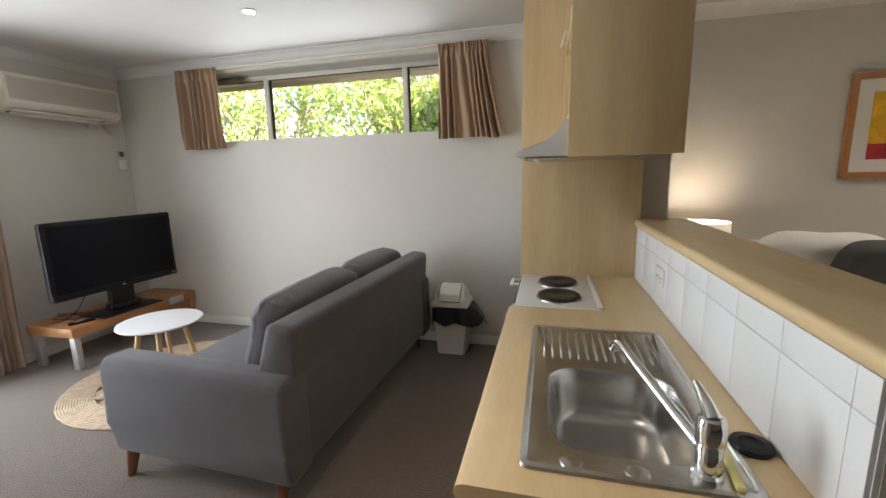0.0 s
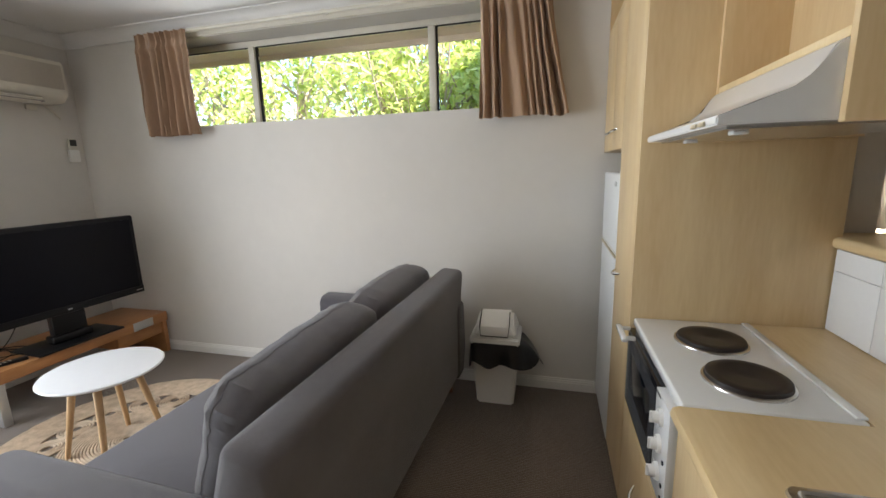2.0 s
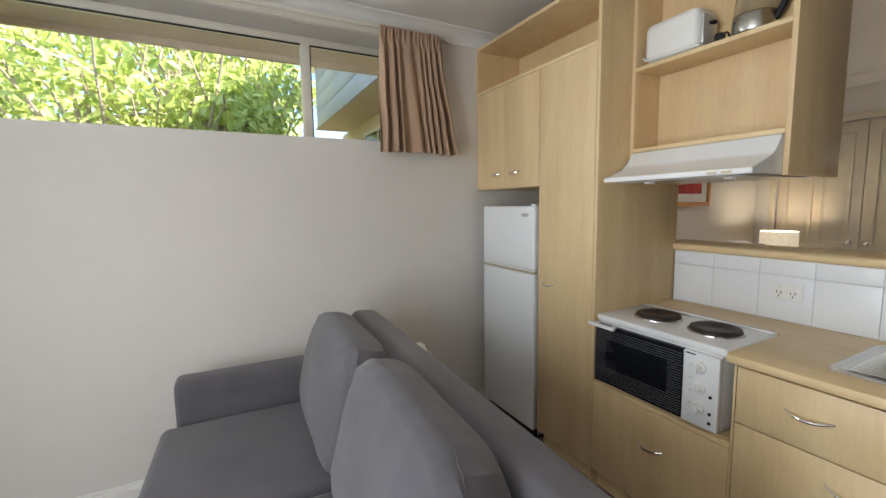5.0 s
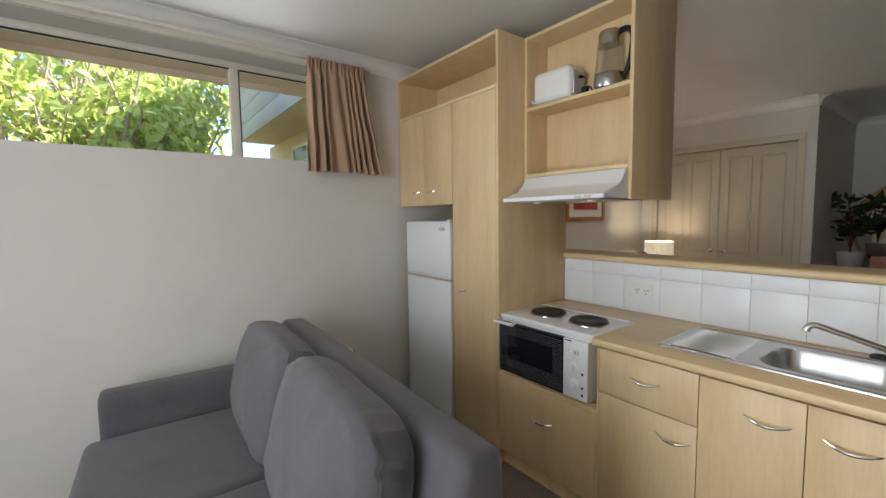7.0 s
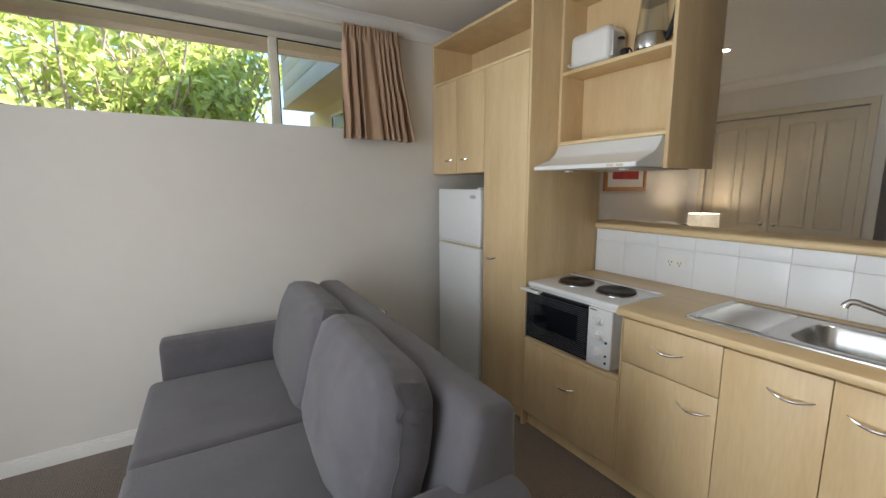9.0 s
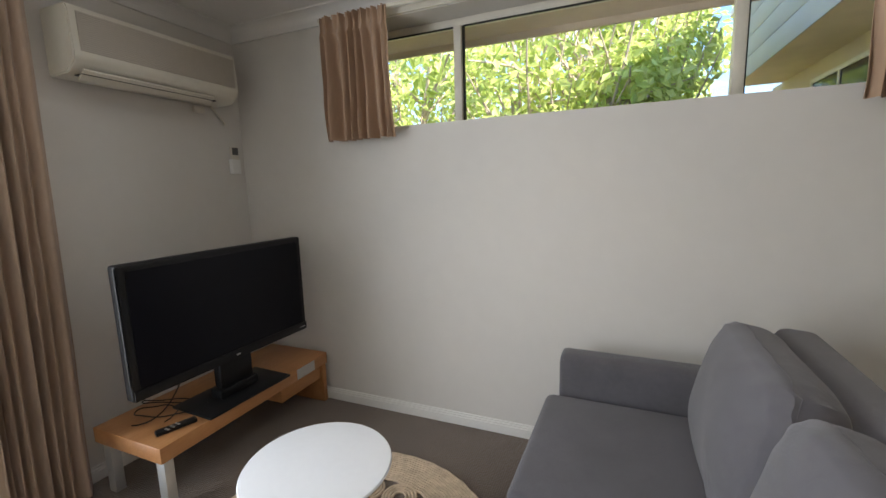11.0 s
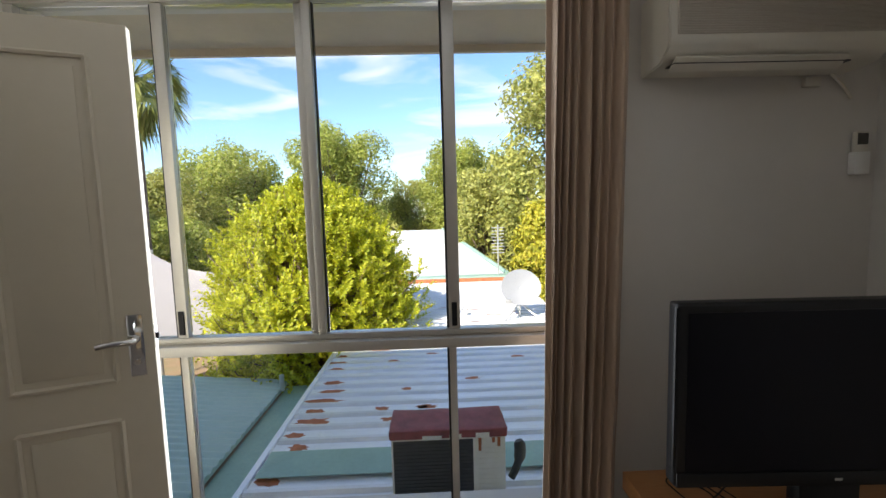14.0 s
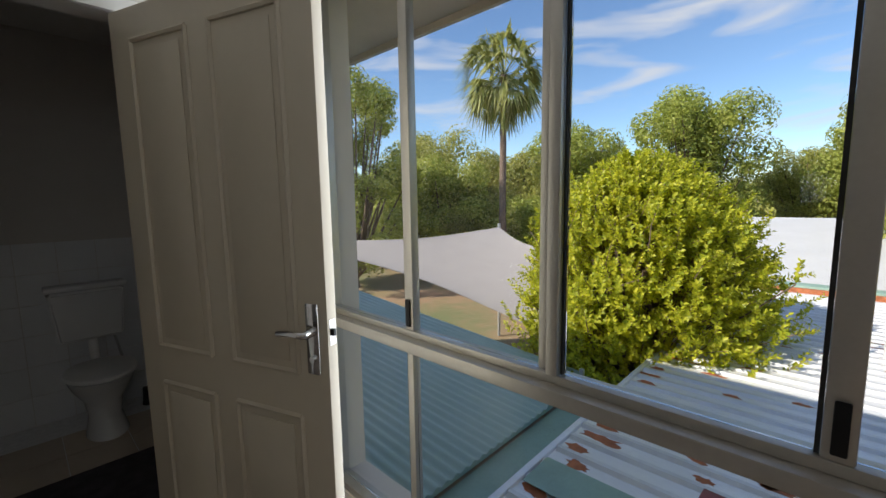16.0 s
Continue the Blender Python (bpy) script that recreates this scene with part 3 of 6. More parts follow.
for i in range(25):
    z = 0.585 + i * 0.0102
    if 6 < i < 20:
        part("line", box(KX - 0.0052, KX - 0.0042, 1.742, 1.80, z, z + 0.0022), OVENLINE, dr)
        part("line", box(KX - 0.0052, KX - 0.0042, 2.10, 2.16, z, z + 0.0022), OVENLINE, dr)
    else:
        part("line", box(KX - 0.0052, KX - 0.0042, 1.742, 2.16, z, z + 0.0022), OVENLINE, dr)
bm = box(KX - 0.048, KX - 0.028, 2.03, 2.172, 0.846, 0.862, 0.005)
bx(bm, KX - 0.03, KX - 0.002, 2.045, 2.06, 0.849, 0.859)
bx(bm, KX - 0.03, KX - 0.002, 2.14, 2.155, 0.849, 0.859)
part("handle", bm, ENAMEL, dr, "white bar handle")
pn = part("control_panel", box(KX - 0.005, KX + 0.0195, 1.604, 1.736, 0.572, 0.852, 0.003), ENAMEL, ov)
for z in (0.80, 0.725, 0.645):
    bm = cyl(B(), (KX - 0.005, 1.672, z), (KX - 0.013, 1.672, z), 0.024, 0.022, 24)
    cyl(bm, (KX - 0.012, 1.672, z), (KX - 0.028, 1.672, z), 0.016, 0.014, 20)
    bx(bm, KX - 0.033, KX - 0.026, 1.668, 1.676, z - 0.016, z + 0.016, 0.002)
    part("knob", bm, WHITE, pn)
for y, z in ((1.63, 0.70), (1.63, 0.60), (1.63, 0.635)):
    part("indicator", cyl(B(), (KX - 0.005, y, z), (KX - 0.008, y, z), 0.006, None, 12), BLACK, pn)
part("marking", box(KX - 0.0062, KX - 0.0052, 1.69, 1.728, 0.842, 0.847), BLACK, pn)
for i in range(5):
    part("marking", box(KX - 0.0062, KX - 0.0052, 1.70, 1.712, 0.60 + i * 0.05, 0.6035 + i * 0.05), GREYMETAL, pn)

# tall cabinets, fridge and the open shelf above
pan = thing("pantry_cabinet", (0.1, 2.38, 0.0), "tall maple pantry cabinet with a single door", "cabinet", "kitchen cabinets")
part("side_panel", box(KX + 0.001, KB, PY + 0.001, PY + 0.019, 0.0, 2.43, 0.0015), MAPLE, pan)
part("body", box(KX + 0.0195, KB - 0.002, PY + 0.0195, 2.58, 0.1, 2.13), MAPLE, pan)
d = part("door", box(KX, KX + 0.018, PY + 0.0205, 2.5785, 0.102, 2.128, 0.0015), MAPLE, pan)
bow_handle(d, 2.50, 0.975, 0.1, KX)
cup = thing("wall_cupboard", (0.1, 2.9, 1.51), "maple cupboard with two doors over the fridge", "cabinet", "kitchen cabinets")
part("body", box(KX + 0.0195, KB - 0.002, 2.581, NY - 0.002, 1.51, 2.13), MAPLE, cup)
for a, b, h in ((2.581, 2.893, 2.80), (2.893, NY - 0.003, 2.985)):
    d = part("door", box(KX, KX + 0.018, a + 0.0015, b - 0.0015, 1.512, 2.128, 0.0015), MAPLE, cup)
    bow_handle(d, h, 1.60, 0.1, KX)
sh = thing("top_shelf", (0.1, 2.7, 2.13), "open maple shelf along the top of the tall cabinets", "shelf")
part("shelf", box(KX, KB - 0.002, PY + 0.0195, NY - 0.002, 2.1305, 2.147, 0.001), MAPLE_E, sh)
part("top", box(KX, KB - 0.002, PY + 0.0195, NY - 0.002, 2.412, 2.43, 0.001), MAPLE, sh)
part("back", box(0.14, 0.155, PY + 0.0195, NY - 0.002, 2.1475, 2.4115), MAPLE, sh)
part("end", box(KX + 0.001, 0.139, NY - 0.02, NY - 0.003, 2.1475, 2.4115), MAPLE, sh)

fr = thing("fridge", (0.08, 2.87, 0.0), "white upright fridge with a freezer door on top", "fridge")
part("body", box(KX + 0.05, 0.37, 2.618, 3.135, 0.03, 1.398, 0.006), FRIDGE, fr)
part("freezer_door", box(KX + 0.002, KX + 0.048, 2.618, 3.135, 1.036, 1.403, 0.010, 3), FRIDGE, fr)
part("fridge_door", box(KX + 0.002, KX + 0.048, 2.618, 3.135, 0.07, 1.012, 0.010, 3), FRIDGE, fr)
GOLD = mat("worn_gold_trim", (0.60, 0.52, 0.36), 0.35, 0.5, var=0.1)
part("trim_strip", box(KX - 0.002, KX + 0.03, 2.62, 3.133, 1.0125, 1.0235, 0.003), GOLD, fr, "worn gold handle strip")
part("trim_strip", box(KX + 0.004, KX + 0.03, 2.62, 3.133, 1.0245, 1.0355, 0.003), WHITE, fr)
bm = B()
cyl(bm, (0, 0, 0), (0, 0, 0.003), 1, None, 24)
for v in bm.verts:
    v.co = Vector((KX + 0.002 - v.co.z, 2.70 + v.co.y * 0.033, 1.352 + v.co.x * 0.012))
part("badge", bm, GREYMETAL, fr, "small grey oval badge")
part("hinge_cap", box(KX + 0.01, KX + 0.06, 2.62, 2.66, 1.4035, 1.414, 0.003), WHITE, fr)
for y in (2.65, 3.1):
    part("foot", cyl(B(), (-0.1, y, 0), (-0.1, y, 0.031), 0.018), BLACK, fr)
part("base_grille", box(KX + 0.03, KX + 0.049, 2.63, 3.12, 0.012, 0.066), BLACK, fr)
for y in (2.68, 3.08):
    part("rear_foot", box(0.3, 0.34, y - 0.02, y + 0.02, 0, 0.031), BLACK, fr)

# open shelf unit and rangehood
us = thing("shelf_unit", (0.2, 1.85, 1.503), "open maple shelf unit hung over the hob", "shelf unit")
UX0, UX1, UY0, UB = 0.012, KB + 0.003, 1.534, 0.19
part("side", box(UX0, UX1, UY0, UY0 + 0.018, 1.503, 2.515, 0.0012), MAPLE, us)
part("side", box(UX0, UX1, PY - 0.017, PY + 0.0005, 1.503, 2.43, 0.0012), MAPLE, us)
part("top", box(UX0 + 0.001, UX1, UY0 + 0.0185, PY - 0.0175, 2.412, 2.43, 0.001), MAPLE_E, us)
part("shelf", box(UX0 + 0.001, UB - 0.0005, UY0 + 0.0185, PY - 0.0175, 2.022, 2.040, 0.001), MAPLE_E, us)
part("bottom", box(UX0 + 0.001, UB - 0.0005, UY0 + 0.0185, PY - 0.0175, 1.651, 1.668, 0.001), MAPLE_E, us)
part("back", box(UB, UB + 0.016, UY0 + 0.0185, PY - 0.0175, 1.6685, 2.4115), MAPLE, us)

rh = thing("rangehood", (0.05, 1.86, 1.51), "white slide-out style rangehood under the shelf unit", "rangehood")
bm = B()
prof = [(0.365, 1.508), (-0.184, 1.508), (-0.184, 1.526), (-0.06, 1.569), (-0.034, 1.590), (-0.004, 1.640), (0.008, 1.649), (0.365, 1.649)]
ends = [[bm.verts.new((x, y, z)) for x, z in prof] for y in (UY0 + 0.0195, PY - 0.0185)]
for i in range(len(prof)):
    bm.faces.new((ends[0][i], ends[0][(i + 1) % 8], ends[1][(i + 1) % 8], ends[1][i]))
bm.faces.new(ends[0])
bm.faces.new(ends[1][::-1])
bmesh.ops.bevel(bm, geom=bm.edges[:], offset=0.003, segments=2, affect="EDGES")
part("canopy", bm, ENAMEL, rh)
part("grease_filter", box(-0.15, 0.3, UY0 + 0.06, PY - 0.06, 1.502, 1.5075), STEEL, rh)
for y in (1.63, 1.68):
    part("switch", box(-0.1885, -0.1835, y - 0.017, y + 0.017, 1.512, 1.521, 0.001), GOLD, rh)
for y in (1.66, 1.98):
    part("clip", box(-0.12, -0.09, y - 0.015, y + 0.015, 1.494, 1.5015, 0.002), WHITE, rh)

# toaster and kettle on the shelf
to = thing("toaster", (0.16, 1.97, 2.040), "white two-slice toaster on the open shelf", "toaster")
bm = box(0.085, 0.235, 1.885, 2.135, 2.056, 2.225, 0.035, 5)
part("body", bm, WHITE, to)
part("base", box(0.095, 0.225, 1.895, 2.125, 2.0445, 2.0565, 0.004), GREYMETAL, to)
part("end_panel", box(0.11, 0.21, 1.876, 1.887, 2.07, 2.19, 0.01), GREYMETAL, to)
part("lever", box(0.145, 0.175, 1.855, 1.876, 2.15, 2.162, 0.004), BLACK, to)
for x in (0.13, 0.17):
    part("slot", box(x, x + 0.022, 1.91, 2.11, 2.2235, 2.2265), BLACK, to)
bm = tube(B(), bez((0.12, 2.10, 2.06), (0.05, 2.13, 2.09), (0.045, 2.09, 2.052), 8) + bez((0.045, 2.08, 2.05), (0.05, 2.0, 2.047), (0.06, 1.86, 2.049), 8), 0.0035, 6)
part("cord", bm, WHITE, to)
for o in to.children:
    o.data.transform(Matrix.Translation((-0.057, 0, -0.004)))
ke = thing("kettle", (0.15, 1.665, 2.040), "glass and steel electric kettle with a black handle", "kettle")
cx, cy = 0.15, 1.735
part("base", lathe(B(), cx, cy, [(0.078, 2.0445), (0.078, 2.062), (0.07, 2.064)], 32), BLACK, ke)
part("lower_body", lathe(B(), cx, cy, [(0.074, 2.064), (0.076, 2.075), (0.075, 2.118), (0.072, 2.122)], 32), STEEL, ke)
part("jug", lathe(B(), cx, cy, [(0.073, 2.123), (0.058, 2.25), (0.056, 2.25), (0.071, 2.124)], 32), KETTLEGLASS, ke)
part("collar", lathe(B(), cx, cy, [(0.059, 2.2505), (0.056, 2.30), (0.05, 2.312), (0.001, 2.314)], 32), STEEL, ke)
bm = tube(B(), bez((cx, cy - 0.05, 2.30), (cx, cy - 0.125, 2.315), (cx, cy - 0.118, 2.235), 8) + bez((cx, cy - 0.116, 2.225), (cx, cy - 0.11, 2.14), (cx, cy - 0.07, 2.095), 8), [0.013] * 18, 10)
part("handle", bm, BLACK, ke)
bm = tube(B(), bez((cx - 0.05, cy + 0.06, 2.05), (0.03, 1.77, 2.09), (0.05, 1.80, 2.052), 8), 0.004, 6)
bx(bm, 0.035, 0.065, 1.79, 1.825, 2.0445, 2.075, 0.008)
part("cord", bm, BLACK, ke)
for o in ke.children:
    o.data.transform(Matrix.Translation((0, 0, 2.040)) @ Matrix.Diagonal((1, 1, 1.12, 1)) @ Matrix.Translation((0, 0, -2.040)))

# sink
sk = thing("sink", (0.1, 1.0, 0.888), "stainless steel sink with a ridged drainer, set in the worktop", "sink")


def rrect(x0, x1, y0, y1, r, z, n=8):
    out = []
    for cx, cy, a0 in ((x1 - r, y1 - r, 0), (x0 + r, y1 - r, 90), (x0 + r, y0 + r, 180), (x1 - r, y0 + r, 270)):
        for i in range(n + 1):
            a = radians(a0 + 90 * i / n)
            out.append((cx + r * math.cos(a), cy + r * math.sin(a), z))
    return out


bm = B()
SZ = 0.8885
bowl = (HX0 + 0.006, HX1 - 0.006, HY0 + 0.008, HY1 - 0.008)


def inset(b, d):
    return b[0] + d, b[1] - d, b[2] + d, b[3] - d


loops = [rrect(-0.100, 0.322, 0.585, 1.352, 0.02, SZ), rrect(-0.098, 0.320, 0.587, 1.350, 0.02, SZ + 0.006), rrect(-0.088, 0.310, 0.597, 1.340, 0.018, SZ + 0.008),
         rrect(-0.084, 0.306, 0.601, 1.336, 0.016, SZ + 0.004), rrect(*inset(bowl, -0.006), 0.09, SZ + 0.0035),
         rrect(*bowl, 0.085, SZ + 0.002), rrect(*inset(bowl, 0.005), 0.082, SZ - 0.006), rrect(*inset(bowl, 0.014), 0.078, SZ - 0.10),
         rrect(*inset(bowl, 0.02), 0.074, SZ - 0.125), rrect(*inset(bowl, 0.034), 0.064, SZ - 0.138), rrect(*inset(bowl, 0.06), 0.05, SZ - 0.142),
         rrect(*inset(bowl, 0.10), 0.03, SZ - 0.143), rrect(0.10, 0.12, 0.765, 0.785, 0.009, SZ - 0.146)]
rings = [[bm.verts.new(p) for p in lp] for lp in loops]
for a, b in zip(rings, rings[1:]):
    for i in range(len(a)):
        bm.faces.new((a[i], a[(i + 1) % len(a)], b[(i + 1) % len(a)], b[i]))
bm.faces.new(rings[-1])
part("basin", bm, STEEL, sk)
for i in range(14):
    x = -0.055 + i * 0.0252
    bm = tube(B(), [(x, 1.085, SZ + 0.0025), (x, 1.097, SZ + 0.0052), (x, 1.305, SZ + 0.0062), (x, 1.315, SZ + 0.003)], [0.002, 0.0048, 0.0048, 0.002], 8)
    part("drainer_ridge", bm, STEEL, sk)
part("waste", lathe(B(), 0.11, 0.775, [(0.042, SZ - 0.1455), (0.042, SZ - 0.140), (0.034, SZ - 0.1395), (0.024, SZ - 0.144), (0.001, SZ - 0.144)], 28), CHROME, sk)
for x, y in ((0.0, 0.617), (0.117, 0.612)):
    part("hole_cover", lathe(B(), x, y, [(0.022, SZ + 0.004), (0.021, SZ + 0.007), (0.012, SZ + 0.009), (0.001, SZ + 0.0095)], 24), STEEL, sk)

tp = thing("mixer_tap", (0.24, 0.635, SZ), "chrome single-lever mixer tap with a long swivel spout", "tap")
tx, ty = 0.238, 0.637
part("body", lathe(B(), tx, ty, [(0.027, SZ + 0.004), (0.027, SZ + 0.010), (0.0225, SZ + 0.014), (0.0225, SZ + 0.066), (0.021, SZ + 0.068), (0.021, SZ + 0.071), (0.025, SZ + 0.073), (0.026, SZ + 0.102), (0.022, SZ + 0.118), (0.012, SZ + 0.124), (0.001, SZ + 0.125)], 32), CHROME, tp)
bm = tube(B(), [(tx, ty, SZ + 0.045), (tx - 0.018, ty + 0.04, SZ + 0.058), (tx - 0.062, ty + 0.14, SZ + 0.095), (tx - 0.108, ty + 0.245, SZ + 0.134)] + bez((tx - 0.112, ty + 0.254, SZ + 0.137), (tx - 0.122, ty + 0.278, SZ + 0.142), (tx - 0.125, ty + 0.284, SZ + 0.116), 6), [0.013, 0.0125, 0.0115, 0.011] + [0.011] * 5 + [0.0125, 0.0125], 14)
part("spout", bm, CHROME, tp)
bm = tube(B(), [(tx, ty - 0.006, SZ + 0.116), (tx - 0.002, ty + 0.015, SZ + 0.129), (tx - 0.005, ty + 0.05, SZ + 0.143), (tx - 0.007, ty + 0.072, SZ + 0.149)], [0.016, 0.0135, 0.009, 0.006], 10)
part("lever", bm, CHROME, tp)
bm = lathe(B(), 0.353, 0.745, [(0.036, SZ), (0.039, SZ + 0.006), (0.037, SZ + 0.012), (0.022, SZ + 0.014), (0.019, SZ + 0.009), (0.001, SZ + 0.009)], 32)
pl = link("sink_plug", bm, BLACK, None, True)
tagged(pl, "black rubber sink plug lying on the worktop", "sink plug")
bm = box(-0.008, 0.008, -0.055, 0.055, 0.0, 0.012, 0.004)
br = link("dish_brush_handle", bm, SPONGE, None, True)
br.matrix_world = pose(0.284, 0.652, SZ + 0.006, 0, 0, -6)
tagged(br, "pale yellow plastic scraper lying beside the tap", "scraper")

# socket on the tiles
so = thing("power_socket", (0.39, 1.66, 1.02), "white double power socket on the tiles", "socket")
part("plate", box(0.388, 0.3934, 1.605, 1.72, 0.985, 1.057, 0.003), WHITE, so)
for y in (1.64, 1.69):
    part("switch", box(0.3855, 0.3878, y - 0.008, y + 0.008, 1.037, 1.049, 0.001), WHITE, so)
    for dy, dz, a in ((-0.008, 0.008, 30), (0.008, 0.008, -30), (0, -0.008, 0)):
        part("slot", box(0.3868, 0.3879, y + dy - 0.0015, y + dy + 0.0015, 1.009 + dz - 0.005, 1.009 + dz + 0.005), BLACK, so)

# ---- living room ----
so = thing("sofa", (-1.5, 2.2, 0.0), "charcoal fabric two-seat sofa with loose back cushions", "sofa")
SX0, SX1, SY0, SY1 = -2.07, -1.065, 1.195, 3.10
bm = box(SX0 + 0.02, SX1 - 0.02, SY0 + 0.02, SY1 - 0.02, 0.135, 0.32, 0.03, 3)
part("base", bm, SOFA, so)


def slab(prof, ax, a0, a1, bev=0.03):
    """A padded slab: an outline drawn out along an axis and rounded."""
    bm = B()
    e = []
    for a in (a0, a1):
        e.append([bm.verts.new((u, a, v) if ax == "y" else (a, u, v)) for u, v in prof])
    k = len(prof)
    for i in range(k):
        bm.faces.new((e[0][i], e[0][(i + 1) % k], e[1][(i + 1) % k], e[1][i]))
    bm.faces.new(e[0])
    bm.faces.new(e[1][::-1])
    bmesh.ops.bevel(bm, geom=bm.edges[:], offset=bev, segments=4, profile=0.5, affect="EDGES")
    return bm


bm = slab([(-1.40, 0.15), (-1.055, 0.15), (-1.05, 0.60), (-1.035, 0.835), (-1.175, 0.845), (-1.30, 0.42)], "y", SY0 + 0.09, SY1 - 0.05, 0.035)
part("backrest", soften(bm, 0.006, 4), SOFA, so)
for a, b, s in ((SY0, SY0 + 0.19, 1), (SY1 - 0.16, SY1, -1)):
    y0, y1 = (a, b) if s > 0 else (b, a)
    bm = slab([(y0 + 0.02 * s, 0.14), (y0, 0.30), (y0, 0.585), (y0 + 0.03 * s, 0.63), (y1 - 0.03 * s, 0.625), (y1, 0.585), (y1, 0.14)], "x", SX0 if s > 0 else SX0 + 0.05, SX1 + 0.02, 0.028)
    part("armrest", soften(bm, 0.006, 4, s), SOFA, so)
for y0, y1 in ((SY0 + 0.195, 2.19), (2.195, SY1 - 0.165)):
    bm = box(SX0 - 0.005, -1.29, y0, y1, 0.31, 0.44, 0.035, 4)
    part("seat_cushion", soften(bm, 0.005, 6, y0), SOFA, so)


def back_cushion(parent, at, tilt, droop, w, h, d, seed):
    """A soft boxed cushion: bulging faces, a gusset round the edge, a welted seam and creases drawn in at the corners."""
    m = Matrix.Translation(at) @ pose(0, 0, 0, 0, tilt, 0) @ pose(0, 0, 0, droop, 0, 0)
    n = 96
    edge = []
    for i in range(n):
        a = 2 * math.pi * i / n
        c, q = math.cos(a), math.sin(a)
        r = (abs(c) ** 5.4 + abs(q) ** 5.4) ** (-1 / 5.4)
        edge.append((r * c * w / 2, r * q * h / 2, a))
    prof = [(q, 0.5, 0.066 * (1 - q ** 3.0)) for q in (0.04, 0.2, 0.36, 0.5, 0.62, 0.72, 0.80, 0.86, 0.905)]
    prof += [(0.945, 0.46, 0.0), (0.972, 0.38, 0.0), (0.988, 0.28, 0.0), (0.997, 0.15, 0.0), (1.0, 0.0, 0.0), (0.994, -0.15, 0.0), (0.98, -0.28, 0.0)]
    prof += [(0.95, -0.40, 0.0), (0.89, -0.48, -0.004), (0.7, -0.5, -0.02), (0.4, -0.5, -0.035), (0.05, -0.5, -0.04)]
    bm = B()
    rows = []
    for sc, xd, bulge in prof:
        row = []
        for y, z, a in edge:
            sag = 1 + 0.03 * math.sin(2 * a + seed)
            p = Vector((-(xd * d) - bulge, y * sc * sag, z * sc))
            corner = abs(math.sin(2 * a)) ** 3
            pull = (max(0.0, sc - 0.74) / 0.26) ** 1.5
            p.x += (0.006 * math.sin(19 * a + 5 * noise.noise(Vector((p.y * 4, p.z * 4, seed)))) * pull * (0.35 + corner)) * (1 if xd > -0.3 else 0.4)
            p.x += 0.012 * noise.noise(Vector((p.y * 4.5 + seed, p.z * 4.5, 0.5))) + 0.003 * noise.noise(Vector((p.y * 15, p.z * 15 + seed, 0.5)))
            if abs(xd) < 0.30:
                k = 1 - 0.022 * abs(math.sin(23 * a + 3 * noise.noise(Vector((p.y * 7, p.z * 7, seed + 3))))) * (0.4 + corner)
                p.y, p.z = p.y * k, p.z * k
            row.append(bm.verts.new(m @ p))
        rows.append(row)
    for a, b in zip(rows, rows[1:]):
        for i in range(n):
            bm.faces.new((a[i], a[(i + 1) % n], b[(i + 1) % n], b[i]))
    bm.faces.new(rows[0])
    bm.faces.new(rows[-1][::-1])
    welt = [tuple(v.co) for v in rows[11]]
    ob = part("back_cushion", bm, SOFA, parent)
    part("seam", tube(B(), welt + welt[:1], 0.0018, 5), SOFA, ob)
    return ob


back_cushion(so, (-1.325, 1.815, 0.645), 14, 2, 0.83, 0.52, 0.15, 0.0)
back_cushion(so, (-1.335, 2.58, 0.645), 13, 0, 0.80, 0.52, 0.15, 7.0)
for x, y, dx, dy in ((SX0 + 0.07, SY0 + 0.06, -0.02, -0.02), (SX1 - 0.09, SY0 + 0.08, 0.02, -0.02), (SX0 + 0.07, SY1 - 0.07, -0.02, 0.02), (SX1 - 0.09, SY1 - 0.08, 0.02, 0.02)):
    part("leg", cyl(B(), (x + dx, y + dy, 0), (x, y, 0.15), 0.018, 0.032, 14), LEGWOOD, so, "tapered red-brown leg")

so.matrix_world = pose(-1.5, 2.2, 0.0, 0, 0, -2.0)
# swing-lid bin
bi = thing("rubbish_bin", (-0.80, 2.99, 0.0), "white swing-lid bin with a black bag folded over the rim", "bin")


def taper(x, y, w0, d0, z0, w1, d1, z1, bev=0.012):
    bm = B()
    bx(bm, x - 0.5, x + 0.5, y - 0.5, y + 0.5, z0, z1)
    for v in bm.verts:
        t = (v.co.z - z0) / (z1 - z0)
        v.co.x = x + (v.co.x - x) * (w0 + (w1 - w0) * t)
        v.co.y = y + (v.co.y - y) * (d0 + (d1 - d0) * t)
    if bev:
        bmesh.ops.bevel(bm, geom=bm.edges[:], offset=bev, segments=3, affect="EDGES")
    return bm


